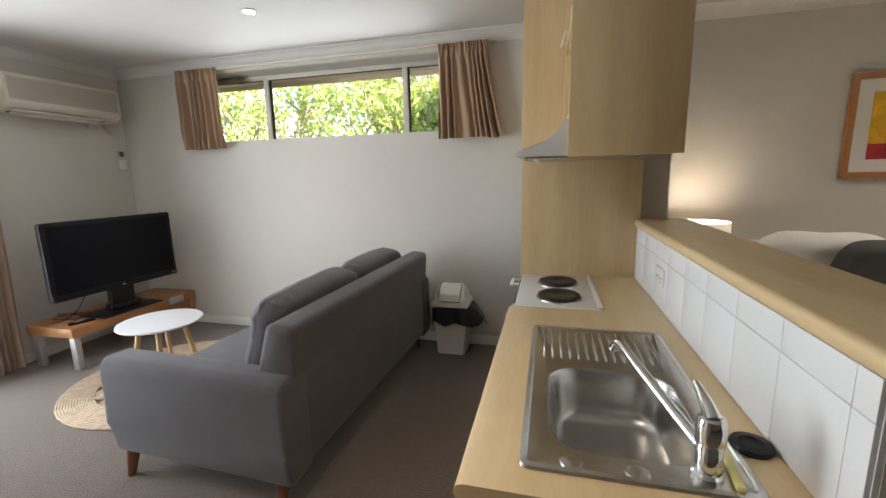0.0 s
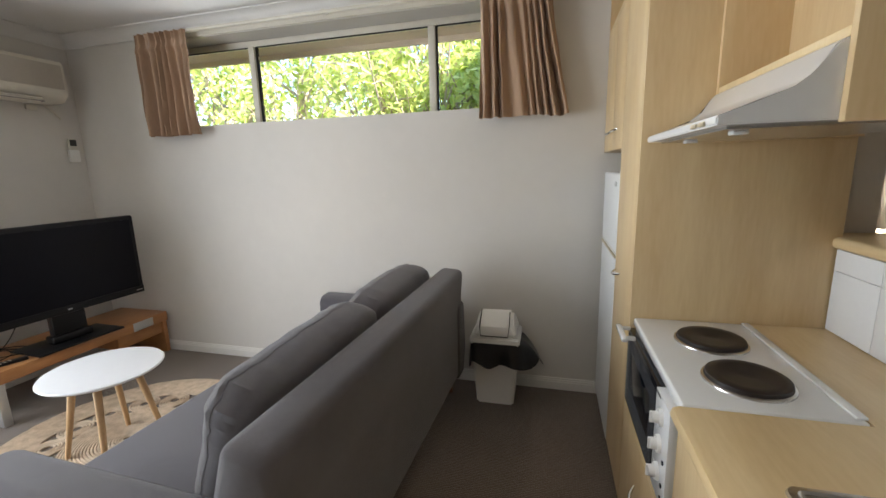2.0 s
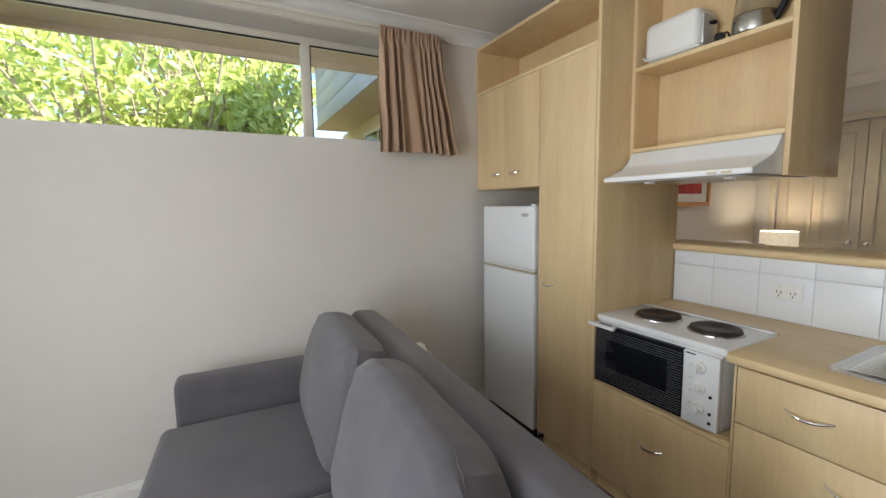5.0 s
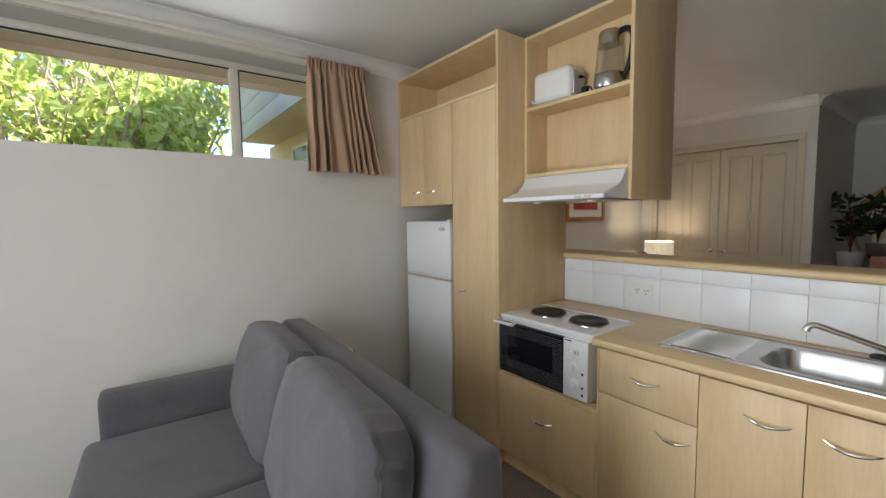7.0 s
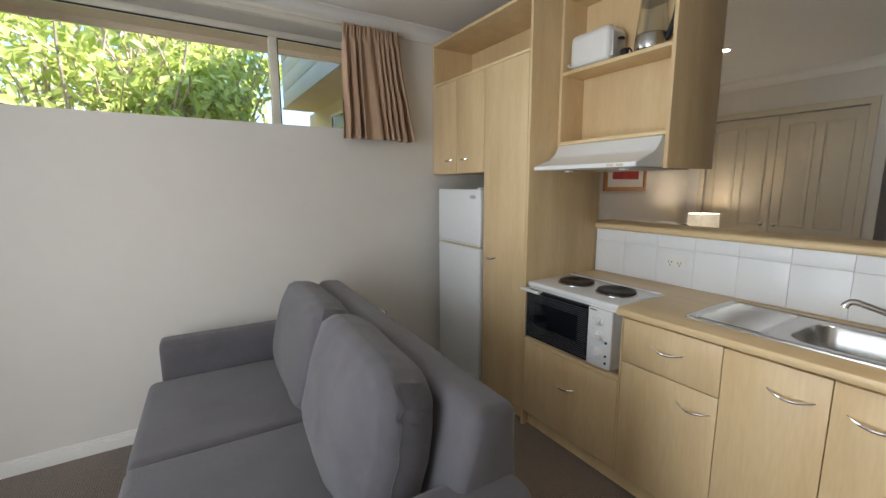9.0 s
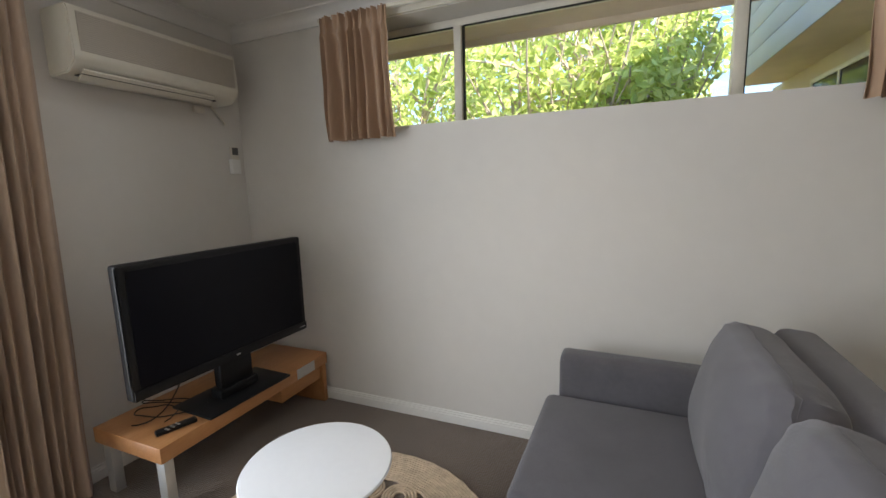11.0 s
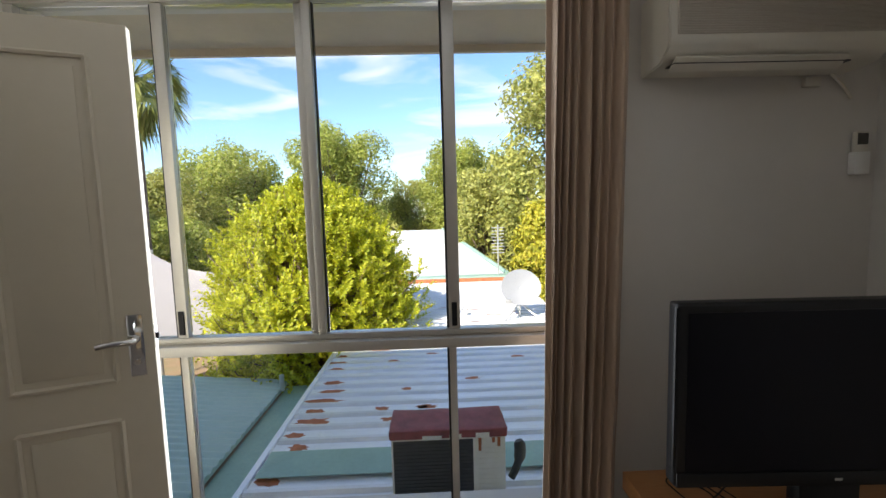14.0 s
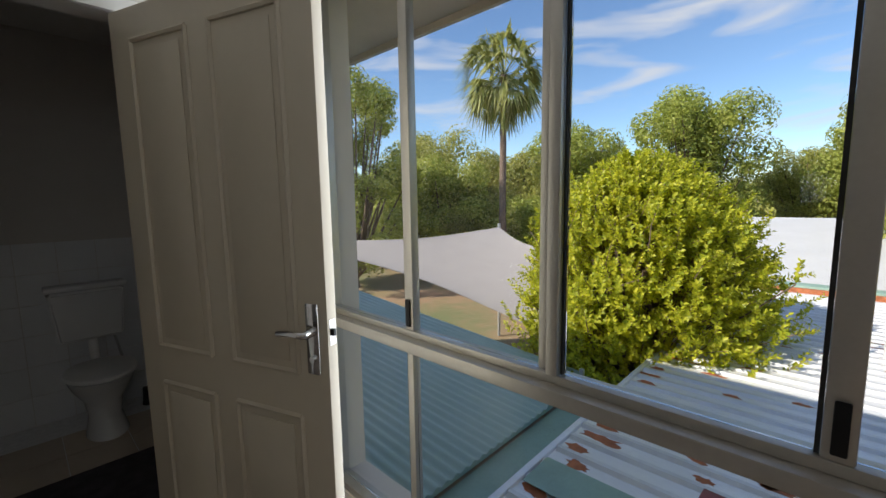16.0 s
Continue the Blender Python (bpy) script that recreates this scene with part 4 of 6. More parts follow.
bxc, byc = -0.80, 3.03
part("tub", taper(bxc, byc, 0.225, 0.19, 0.0, 0.275, 0.25, 0.40), WHITE, bi)
bm = B()
rows, n = [], 64
for j in range(9):
    v = j / 8
    row = []
    for i in range(n):
        a = 2 * math.pi * i / n
        c, q = math.cos(a), math.sin(a)
        r = (abs(c) ** 6 + abs(q) ** 6) ** (-1 / 6)
        flare = 1.0 + v * (0.10 + 0.16 * noise.noise(Vector((c * 2.2, q * 2.2, 0.3))) + 0.05 * math.sin(11 * a))
        wing = max(0.0, c - 0.55) / 0.45 * (0.11 * v ** 0.6)
        drop = 0.14 + 0.045 * noise.noise(Vector((c * 1.7 + 4, q * 1.7, 0))) + 0.015 * math.sin(7 * a + 1)
        row.append(bm.verts.new((bxc + r * c * 0.150 * flare + wing, byc + r * q * 0.134 * flare, 0.415 - drop * v - 0.006 * math.sin(9 * a) * v)))
    rows.append(row)
for j in range(8, -1, -1):
    rows.append([bm.verts.new(Vector(((v.co.x - bxc) * 0.985 + bxc, (v.co.y - byc) * 0.985 + byc, v.co.z))) for v in rows[j]])
for a, b in zip(rows, rows[1:]):
    for i in range(n):
        bm.faces.new((a[i], a[(i + 1) % n], b[(i + 1) % n], b[i]))
part("bag", bm, BAG, bi, "black plastic bin bag hanging over the rim")
part("rim", taper(bxc, byc, 0.30, 0.265, 0.405, 0.295, 0.26, 0.45, 0.01), WHITE, bi)
bm = B()
prof = [(-0.12, 0.45), (0.125, 0.45), (0.115, 0.52), (0.05, 0.575), (-0.02, 0.575), (-0.10, 0.51)]
ends = [[bm.verts.new((bxc + s * (0.135 if z < 0.5 else 0.105), byc + u, z)) for u, z in prof] for s in (-1, 1)]
for i in range(6):
    bm.faces.new((ends[0][i], ends[0][(i + 1) % 6], ends[1][(i + 1) % 6], ends[1][i]))
bm.faces.new(ends[0])
bm.faces.new(ends[1][::-1])
bmesh.ops.bevel(bm, geom=bm.edges[:], offset=0.018, segments=3, affect="EDGES")
lid = part("hood", bm, WHITE, bi)
bm = slab([(byc - 0.125, 0.455), (byc - 0.118, 0.455), (byc - 0.105, 0.512), (byc - 0.03, 0.582), (byc - 0.037, 0.585), (byc - 0.113, 0.515)], "x", bxc - 0.082, bxc + 0.082, 0.003)
part("flap", bm, WHITE, lid)
# solid dark rod stands in for the shade in the gap round the flap
bm = tube(B(), [(bxc - 0.086, byc - 0.034, 0.585), (bxc - 0.088, byc - 0.112, 0.514), (bxc - 0.08, byc - 0.128, 0.46), (bxc + 0.08, byc - 0.128, 0.46), (bxc + 0.088, byc - 0.112, 0.514), (bxc + 0.086, byc - 0.034, 0.585)], 0.0025, 6)
part("gap", bm, SHADOW, lid)

# television and its stand
st = thing("tv_stand", (-3.83, 2.62, 0.0), "low cherry veneer television stand on grey legs", "tv stand")
TX0, TX1, TY0, TY1 = -4.06, -3.57, 2.05, 3.185
part("top", box(TX0, TX1, TY0, TY1, 0.27, 0.346, 0.003), CHERRY, st)
part("leg", box(TX1 - 0.075, TX1 - 0.02, TY0 + 0.02, TY0 + 0.065, 0.0, 0.2695, 0.003), GREYMETAL, st, "square grey metal leg")
part("leg", box(TX0 + 0.02, TX0 + 0.075, TY0 + 0.02, TY0 + 0.065, 0.0, 0.2695, 0.003), GREYMETAL, st, "square grey metal leg")
part("end_panel", box(TX0 + 0.02, TX1 - 0.01, TY1 - 0.04, TY1 - 0.005, 0.0, 0.2695, 0.003), CHERRY, st)
part("front_panel", box(TX1 + 0.0005, TX1 + 0.004, TY1 - 0.29, TY1 - 0.13, 0.275, 0.34, 0.001), GREYMETAL, st, "pale metal front plate")
part("drawer_box", box(TX0 + 0.02, TX1 - 0.03, TY1 - 0.4, TY1 - 0.041, 0.17, 0.2695, 0.003), CHERRY, st)
tv = thing("television", (-3.68, 2.57, 0.346), "large black flat-screen television on a glossy pedestal", "television")
TM = Matrix.Translation((-3.645, 2.552, 0.853)) @ pose(0, 0, 0, 0, 0, -2.5)


def tvbox(a0, a1, b0, b1, c0, c1, bev=0.0, seg=2):
    bm = box(a0, a1, b0, b1, c0, c1, bev, seg)
    bm.transform(TM)
    return bm


part("case", tvbox(-0.06, 0.0, -0.52, 0.52, -0.305, 0.305, 0.012, 3), BLACK, tv)
part("rear_bulge", tvbox(-0.11, -0.0605, -0.35, 0.35, -0.22, 0.2, 0.03, 3), BLACK, tv)
part("screen", tvbox(0.0005, 0.002, -0.487, 0.487, -0.25, 0.275), SCREEN, tv, "glossy black screen, switched off")
part("bezel_bottom", tvbox(0.0005, 0.006, -0.515, 0.515, -0.3, -0.2525, 0.002), BLACK, tv)
part("side_trim", tvbox(-0.03, -0.004, -0.5235, -0.5205, -0.24, 0.29, 0.001), BLACK, tv)
part("mark", tvbox(0.0062, 0.0072, -0.012, 0.012, -0.282, -0.274), GREYMETAL, tv)
part("mark", tvbox(0.0062, 0.0072, 0.455, 0.5, -0.279, -0.275), GREYMETAL, tv)
part("neck", tvbox(-0.075, -0.02, -0.10, 0.10, -0.44, -0.306, 0.008), BLACK, tv)
part("pedestal", tvbox(-0.2, 0.10, -0.26, 0.26, -0.5065, -0.493, 0.006), BLACK, tv)
part("pedestal_collar", tvbox(-0.09, -0.005, -0.12, 0.12, -0.4925, -0.4405, 0.01), BLACK, tv)
rc = link("remote_control", box(-0.02, 0.02, -0.085, 0.085, 0, 0.02, 0.005), BLACK, None, True)
rc.matrix_world = pose(-3.66, 2.19, 0.3465, 0, 0, -20)
tagged(rc, "black remote control lying on the television stand", "remote control")
for i in range(4):
    for j in range(3):
        part("button", box(-3.672 + i * 0.008, -3.668 + i * 0.008, 2.14 + j * 0.025, 2.15 + j * 0.025, 0.3665, 0.3685), GREYMETAL, rc)
cb = thing("cable", (-3.85, 2.2, 0.347), "thin black cable curled on the television stand", "cable")
pts = [Vector((-3.86 + 0.10 * math.cos(a * 0.9) * (1 + 0.1 * a), 2.20 + 0.085 * math.sin(a) + 0.015 * a, 0.352 + 0.008 * math.sin(a * 2.3) ** 2)) for a in [i * 0.25 for i in range(50)]]
part("wire", tube(B(), pts, 0.003, 6), BLACK, cb)
cb = thing("cable", (-3.75, 2.3, 0.347), "loose black cable hanging behind the television", "cable")
part("wire", tube(B(), bez((-3.80, 2.38, 0.62), (-3.72, 2.22, 0.34), (-3.88, 2.12, 0.352), 12), 0.003, 6), BLACK, cb)

# coffee table and rug
rg = thing("rug", (-2.75, 2.15, 0.0), "round natural jute rug with openwork braids", "rug")
for k in range(14):
    r = 0.66 - k * 0.0145
    pts = [(-2.75 + (r + 0.003 * math.sin(38 * a)) * math.cos(a), 2.15 + (r + 0.003 * math.sin(38 * a)) * math.sin(a), 0.0074 + 0.001 * math.sin(60 * a + k)) for a in [2 * math.pi * i / 120 for i in range(121)]]
    part("braid", tube(B(), pts, 0.0072, 6), JUTE, rg)
for k in range(14):
    a0 = 2 * math.pi * k / 14
    c = (-2.75 + 0.39 * math.cos(a0), 2.15 + 0.39 * math.sin(a0))
    for r in (0.072, 0.058, 0.044, 0.03):
        part("loop", tube(B(), [(c[0] + r * math.cos(a) * 1.1, c[1] + r * math.sin(a) * 1.1, 0.007) for a in [2 * math.pi * i / 28 for i in range(29)]], 0.007, 5), JUTE, rg)
for k in range(20):
    r = 0.30 - k * 0.0145
    if r > 0.01:
        part("braid", tube(B(), [(-2.75 + r * math.cos(a), 2.15 + r * math.sin(a), 0.007) for a in [2 * math.pi * i / 60 for i in range(61)]], 0.0072, 6), JUTE, rg)
ct = thing("coffee_table", (-2.8, 2.2, 0.0), "small round white coffee table on splayed beech legs", "coffee table")
tcx, tcy = -2.732, 2.087
part("tabletop", lathe(B(), tcx, tcy, [(0.248, 0.450), (0.262, 0.456), (0.266, 0.463), (0.262, 0.469), (0.248, 0.471), (0.001, 0.471)], 64), TABLEW, ct)
for a in (40, 130, 220, 310):
    c, s = math.cos(radians(a)), math.sin(radians(a))
    part("leg", cyl(B(), (tcx + 0.215 * c, tcy + 0.215 * s, 0.012), (tcx + 0.13 * c, tcy + 0.13 * s, 0.4495), 0.012, 0.019, 16), BEECH, ct)

# air conditioner on the west wall
ac = thing("air_conditioner", (-4.1, 2.6, 2.0), "aged white split air conditioner with a beige louvred front", "air conditioner")
bm = B()
prof = [(-4.189, 1.995), (-4.04, 2.0), (-3.985, 2.045), (-3.975, 2.08), (-3.985, 2.262), (-4.0, 2.285), (-4.189, 2.29)]
ends = [[bm.verts.new((x, y, z)) for x, z in prof] for y in (2.165, 3.03)]
for i in range(7):
    bm.faces.new((ends[0][i], ends[0][(i + 1) % 7], ends[1][(i + 1) % 7], ends[1][i]))
bm.faces.new(ends[0])
bm.faces.new(ends[1][::-1])
bmesh.ops.bevel(bm, geom=bm.edges[:], offset=0.006, segments=2, affect="EDGES")
part("casing", bm, AC_W, ac)
gr = part("grille", box(-3.981, -3.9735, 2.195, 3.005, 2.088, 2.255, 0.002), AC_G, ac, "beige louvred intake grille")
for i in range(19):
    part("louvre", box(-3.9733, -3.9705, 2.197, 3.003, 2.091 + i * 0.0086, 2.0955 + i * 0.0086), AC_G, gr)
bm = box(-4.05, -3.99, 2.20, 2.86, 2.0, 2.012, 0.002)
bm.transform(Matrix.Translation((-4.02, 0, 2.005)) @ Matrix.Rotation(radians(-38), 4, "Y") @ Matrix.Translation((4.02, 0, -2.02)))
part("flap", bm, AC_W, ac)
part("outlet_slot", box(-4.06, -4.0, 2.2, 2.88, 1.9925, 1.9965), BLACK, ac)
part("valve", box(-4.189, -4.165, 2.86, 2.93, 1.945, 1.985, 0.006), AC_W, ac)
part("pipe", tube(B(), bez((-4.17, 2.97, 1.998), (-4.165, 3.03, 1.95), (-4.186, 3.08, 1.90), 8), 0.006, 8), AC_W, ac)
CONDG_IN = mat("dark_grey_display", (0.06, 0.06, 0.055), 0.4, var=0.05)
rm = thing("remote_holder", (-4.18, 3.14, 1.6), "white air conditioner remote in a wall holder", "remote control")
part("holder", box(-4.189, -4.158, 3.085, 3.155, 1.575, 1.67, 0.004), WHITE, rm)
part("remote", box(-4.184, -4.162, 3.092, 3.148, 1.6, 1.755, 0.005), AC_W, rm)
part("display", box(-4.1618, -4.1605, 3.097, 3.143, 1.70, 1.748), CONDG_IN, rm)

# ceiling downlights
for x, y, watts in ((-1.96, 2.36, 4), (2.05, 2.3, 10), (-0.75, 0.1, 11), (-0.2, -1.2, 7)):
    dl = thing("downlight", (x, y, CZ), "small round recessed downlight, lit", "downlight", "ceiling downlights")
    part("ring", lathe(B(), x, y, [(0.05, CZ - 0.0005), (0.049, CZ - 0.006), (0.036, CZ - 0.008), (0.034, CZ - 0.0005)], 28), WHITE, dl)
    part("bulb", lathe(B(), x, y, [(0.033, CZ - 0.001), (0.033, CZ - 0.004), (0.001, CZ - 0.005)], 24), DOWNLIGHT, dl)
    ld = bpy.data.lights.new("downlight_beam", "SPOT")
    ld.energy, ld.spot_size, ld.spot_blend, ld.shadow_soft_size, ld.color = watts, radians(100), 0.8, 0.04, (1, 0.88, 0.75)
    lo = new("downlight_beam", ld)
    lo.matrix_world = look((x, y, CZ - 0.02), (x, y, 0))

# panelled doors


def panel_door(name, w, h, t, label, category, knobs=None):
    """A six-panel moulded door standing in the plane y=0 from x=0 to w, built flat and then placed."""
    root = thing(name, (0, 0, 0), label, category, kind="structure")
    part("leaf", box(0, w, -t / 2, t / 2, 0, h, 0.002), DOORP, root)
    rows = ((0.18, 0.42), (0.46, 0.93)) if h < 1 else ((0.12, 0.40), (0.465, 0.95))
    for x0, x1 in ((0.13, 0.44), (0.56, 0.87)):
        for z0, z1 in rows:
            for s in (-1, 1):
                bm = B()
                a0, a1, c0, c1 = x0 * w, x1 * w, z0 * h, z1 * h
                yy = s * (t / 2 + 0.004)
                for p, q in (((a0, c0), (a1, c0)), ((a1, c0), (a1, c1)), ((a1, c1), (a0, c1)), ((a0, c1), (a0, c0))):
                    tube(bm, [(p[0], yy - s * 0.004, p[1]), (q[0], yy - s * 0.004, q[1])], 0.009, 6)
                part("moulding", bm, DOORP, root)
                part("panel", box(a0 + 0.03, a1 - 0.03, min(yy - s * 0.003, yy), max(yy - s * 0.003, yy), c0 + 0.03, c1 - 0.03, 0.0012), DOORP, root)
    return root


dr = panel_door("door_1", 0.83, 2.04, 0.038, "cream panelled bathroom door standing open by the window", "door")
for s in (-1, 1):
    pl = part("lock_plate", box(0.760, 0.804, min(s * 0.0195, s * 0.026), max(s * 0.0195, s * 0.026), 0.955, 1.155, 0.003), CHROME, dr, "chrome lock plate")
    part("lever_handle", tube(B(), [(0.783, s * 0.026, 1.075), (0.783, s * 0.055, 1.075)] + bez((0.775, s * 0.06, 1.075), (0.745, s * 0.062, 1.078), (0.69, s * 0.056, 1.070), 8), [0.011] * 2 + [0.0105] * 9, 10), CHROME, pl)
    part("key_turn", cyl(B(), (0.783, s * 0.026, 1.0), (0.783, s * 0.034, 1.0), 0.009), CHROME, pl)
part("latch_plate", box(0.8302, 0.8315, -0.011, 0.011, 1.04, 1.11), CHROME, dr)
part("latch", box(0.8315, 0.84, -0.006, 0.006, 1.065, 1.085, 0.002), BLACK, dr)
dr.matrix_world = pose(-3.50, -0.425, 0.012, 0, 0, 109.5)
bm = B()
for x0, x1 in ((DX0 - 0.05, DX0), (DX1, DX1 + 0.05)):
    bx(bm, x0, x1, -0.449, -0.435, 0, 2.07, 0.003)
bx(bm, DX0 - 0.05, DX1 + 0.05, -0.449, -0.435, 2.0705, 2.12, 0.003)
setting("trim_bathroom_door", bm, TRIM, "white architrave round the bathroom doorway", "trim")

# bathroom
bm = B()
bx(bm, -4.19, -1.2, SOUTH + 0.9, -0.56, 0.0005, 0.002)
bfl = setting("floor_bathroom", bm, GROUT, "beige tiled bathroom floor with grey joints", "floor")
bm = box(-4.19, -1.2, -2.48, -2.36, 0, CZ)
bws = setting("wall_bathroom_south", bm, WALL, "bathroom wall with pale tiles below and paint above", "wall")
to = thing("toilet", (-3.5, -2.0, 0.0), "white ceramic close-coupled toilet with its lid down", "toilet")
bm = B()
secs = [(0.0, -1.96, 0.11, 0.17), (0.03, -1.96, 0.105, 0.165), (0.12, -1.99, 0.085, 0.13), (0.22, -2.0, 0.10, 0.15), (0.32, -1.98, 0.155, 0.20), (0.385, -1.96, 0.175, 0.225), (0.395, -1.96, 0.16, 0.21)]
rings = [[bm.verts.new((-3.5 + rx * math.cos(a), cy + ry * math.sin(a), z)) for a in [2 * math.pi * i / 28 for i in range(28)]] for z, cy, rx, ry in secs]
for a, b in zip(rings, rings[1:]):
    for i in range(28):
        bm.faces.new((a[i], a[(i + 1) % 28], b[(i + 1) % 28], b[i]))
bm.faces.new(rings[0])
bm.faces.new(rings[-1][::-1])
part("pan", bm, CERAMIC, to)
bm = lathe(B(), 0, 0, [(0.18, 0.396), (0.185, 0.405), (0.182, 0.42), (0.16, 0.428), (0.001, 0.43)], 32)
bm.transform(Matrix.Translation((-3.5, -1.955, 0)) @ Matrix.Diagonal((1, 1.28, 1, 1)))
part("lid", bm, WHITE, to)
part("cistern", taper(-3.5, -2.26, 0.34, 0.16, 0.55, 0.40, 0.18, 0.89, 0.02), CERAMIC, to)
part("cistern_lid", box(-3.71, -3.29, -2.356, -2.16, 0.891, 0.92, 0.01), CERAMIC, to)
part("button", cyl(B(), (-3.5, -2.26, 0.92), (-3.5, -2.26, 0.927), 0.022), CHROME, to)
part("flush_pipe", cyl(B(), (-3.5, -2.18, 0.38), (-3.5, -2.24, 0.55), 0.026), WHITE, to)
part("hose", tube(B(), bez((-3.62, -2.28, 0.55), (-3.66, -2.3, 0.35), (-3.68, -2.34, 0.22), 6), 0.008, 8), GREYMETAL, to)
tb = thing("toilet_brush", (-3.78, -2.2, 0.0), "black toilet brush standing in its holder", "toilet brush")
part("holder", lathe(B(), -3.78, -2.2, [(0.055, 0), (0.05, 0.02), (0.045, 0.12), (0.03, 0.125)], 20), BLACK, tb)
part("stick", cyl(B(), (-3.78, -2.2, 0.12), (-3.78, -2.2, 0.40), 0.01), BLACK, tb)
bmt = thing("bath_mat", (-3.35, -1.15, 0.006), "dark mottled bath mat on the tiled floor", "bath mat")
bm = box(-3.75, -2.95, -1.5, -0.95, 0.0065, 0.018, 0.004)
part("mat", bm, BATHMAT, bmt)

# ---- bedroom ----
BX = 3.4
bm = B()
bx(bm, BX, BX + 0.12, 1.55, 1.69, 0, CZ)
bx(bm, BX, BX + 0.12, 3.02, NY, 0, CZ)
bx(bm, BX, BX + 0.12, 1.69, 3.02, 2.13, CZ)
bx(bm, BX + 0.1205, EAST, 1.55, 1.66, 0, CZ)
setting("wall_wardrobe", bm, WALL, "painted wall holding the wardrobe doors", "wall")
cornice("cornice_wardrobe", (BX, 1.55), (BX, NY), (-1, 0))
cornice("cornice_alcove", (BX, 1.55), (EAST, 1.55), (0, -1))
cornice("cornice_east", (EAST, SOUTH), (EAST, 1.55), (-1, 0))
bm = B()
bx(bm, BX - 0.014, BX - 0.001, 1.63, 1.69, 0, 2.13, 0.003)
bx(bm, BX - 0.014, BX - 0.001, 3.02, 3.08, 0, 2.13, 0.003)
bx(bm, BX - 0.014, BX - 0.001, 1.63, 3.08, 2.1305, 2.19, 0.003)
setting("trim_wardrobe", bm, DOORP, "cream architrave round the wardrobe doors", "trim")
for i in range(2):
    d = panel_door("door_%d" % (2 + i), 0.655, 2.11, 0.035, "cream panelled wardrobe door with a round chrome knob", "door")
    kx = 0.60 if i else 0.055
    k = part("knob", lathe(B(), 0, 0, [(0.022, 0), (0.021, 0.004), (0.008, 0.008), (0.008, 0.03), (0.024, 0.04), (0.026, 0.052), (0.016, 0.064), (0.001, 0.066)], 20), CHROME, d)
    k.data.transform(Matrix.Translation((kx, -0.0175, 1.0)) @ Matrix.Rotation(radians(90), 4, "X"))
    d.matrix_world = pose(BX + 0.03, 2.352 if i == 0 else 3.012, 0.01, 0, 0, -90)

bed = thing("bed", (2.0, 2.1, 0.0), "double bed with white linen and grey cushions", "bed")
part("base", box(1.25, 2.75, 1.15, 3.15, 0.06, 0.36, 0.02), GREYLINEN, bed)
part("mattress", box(1.23, 2.77, 1.13, 3.15, 0.361, 0.62, 0.06, 4), LINEN, bed)
bm = box(1.19, 2.81, 1.09, 2.65, 0.5, 0.67, 0.05, 4)
bmesh.ops.subdivide_edges(bm, edges=bm.edges[:], cuts=3, use_grid_fill=True)
part("quilt", soften(bm, 0.02, 5), LINEN, bed)
part("headboard", box(1.2, 2.8, 3.155, 3.205, 0.1, 0.95, 0.012), LINEN, bed)
for x, y in ((1.32, 1.25), (2.68, 1.25), (1.32, 3.05), (2.68, 3.05)):
    part("leg", cyl(B(), (x, y, 0), (x, y, 0.06), 0.025), BLACK, bed)
for i, cx in enumerate((1.62, 2.38)):
    p = link("pillow", cushion(B(), Matrix.Translation((cx, 2.98, 0.83)) @ pose(0, 0, 0, -60, 0, 0), 0.72, 0.46, 0.20, 0.5, 0.6, 0.012, 36, 18, i), LINEN, None, True)
    tagged(p, "plump white pillow leaning on the bed head", "pillow", "pillows on the bed")
for i, cx in enumerate((1.78, 2.25)):
    p = link("cushion", cushion(B(), Matrix.Translation((cx, 2.72, 0.84)) @ pose(0, 0, 0, -62, 0, 6 * (1 - 2 * i)), 0.45, 0.42, 0.16, 0.45, 0.6, 0.012, 32, 16, i + 4), GREYLINEN, None, True)
    tagged(p, "dark grey square cushion on the bed", "cushion", "cushions on the bed")
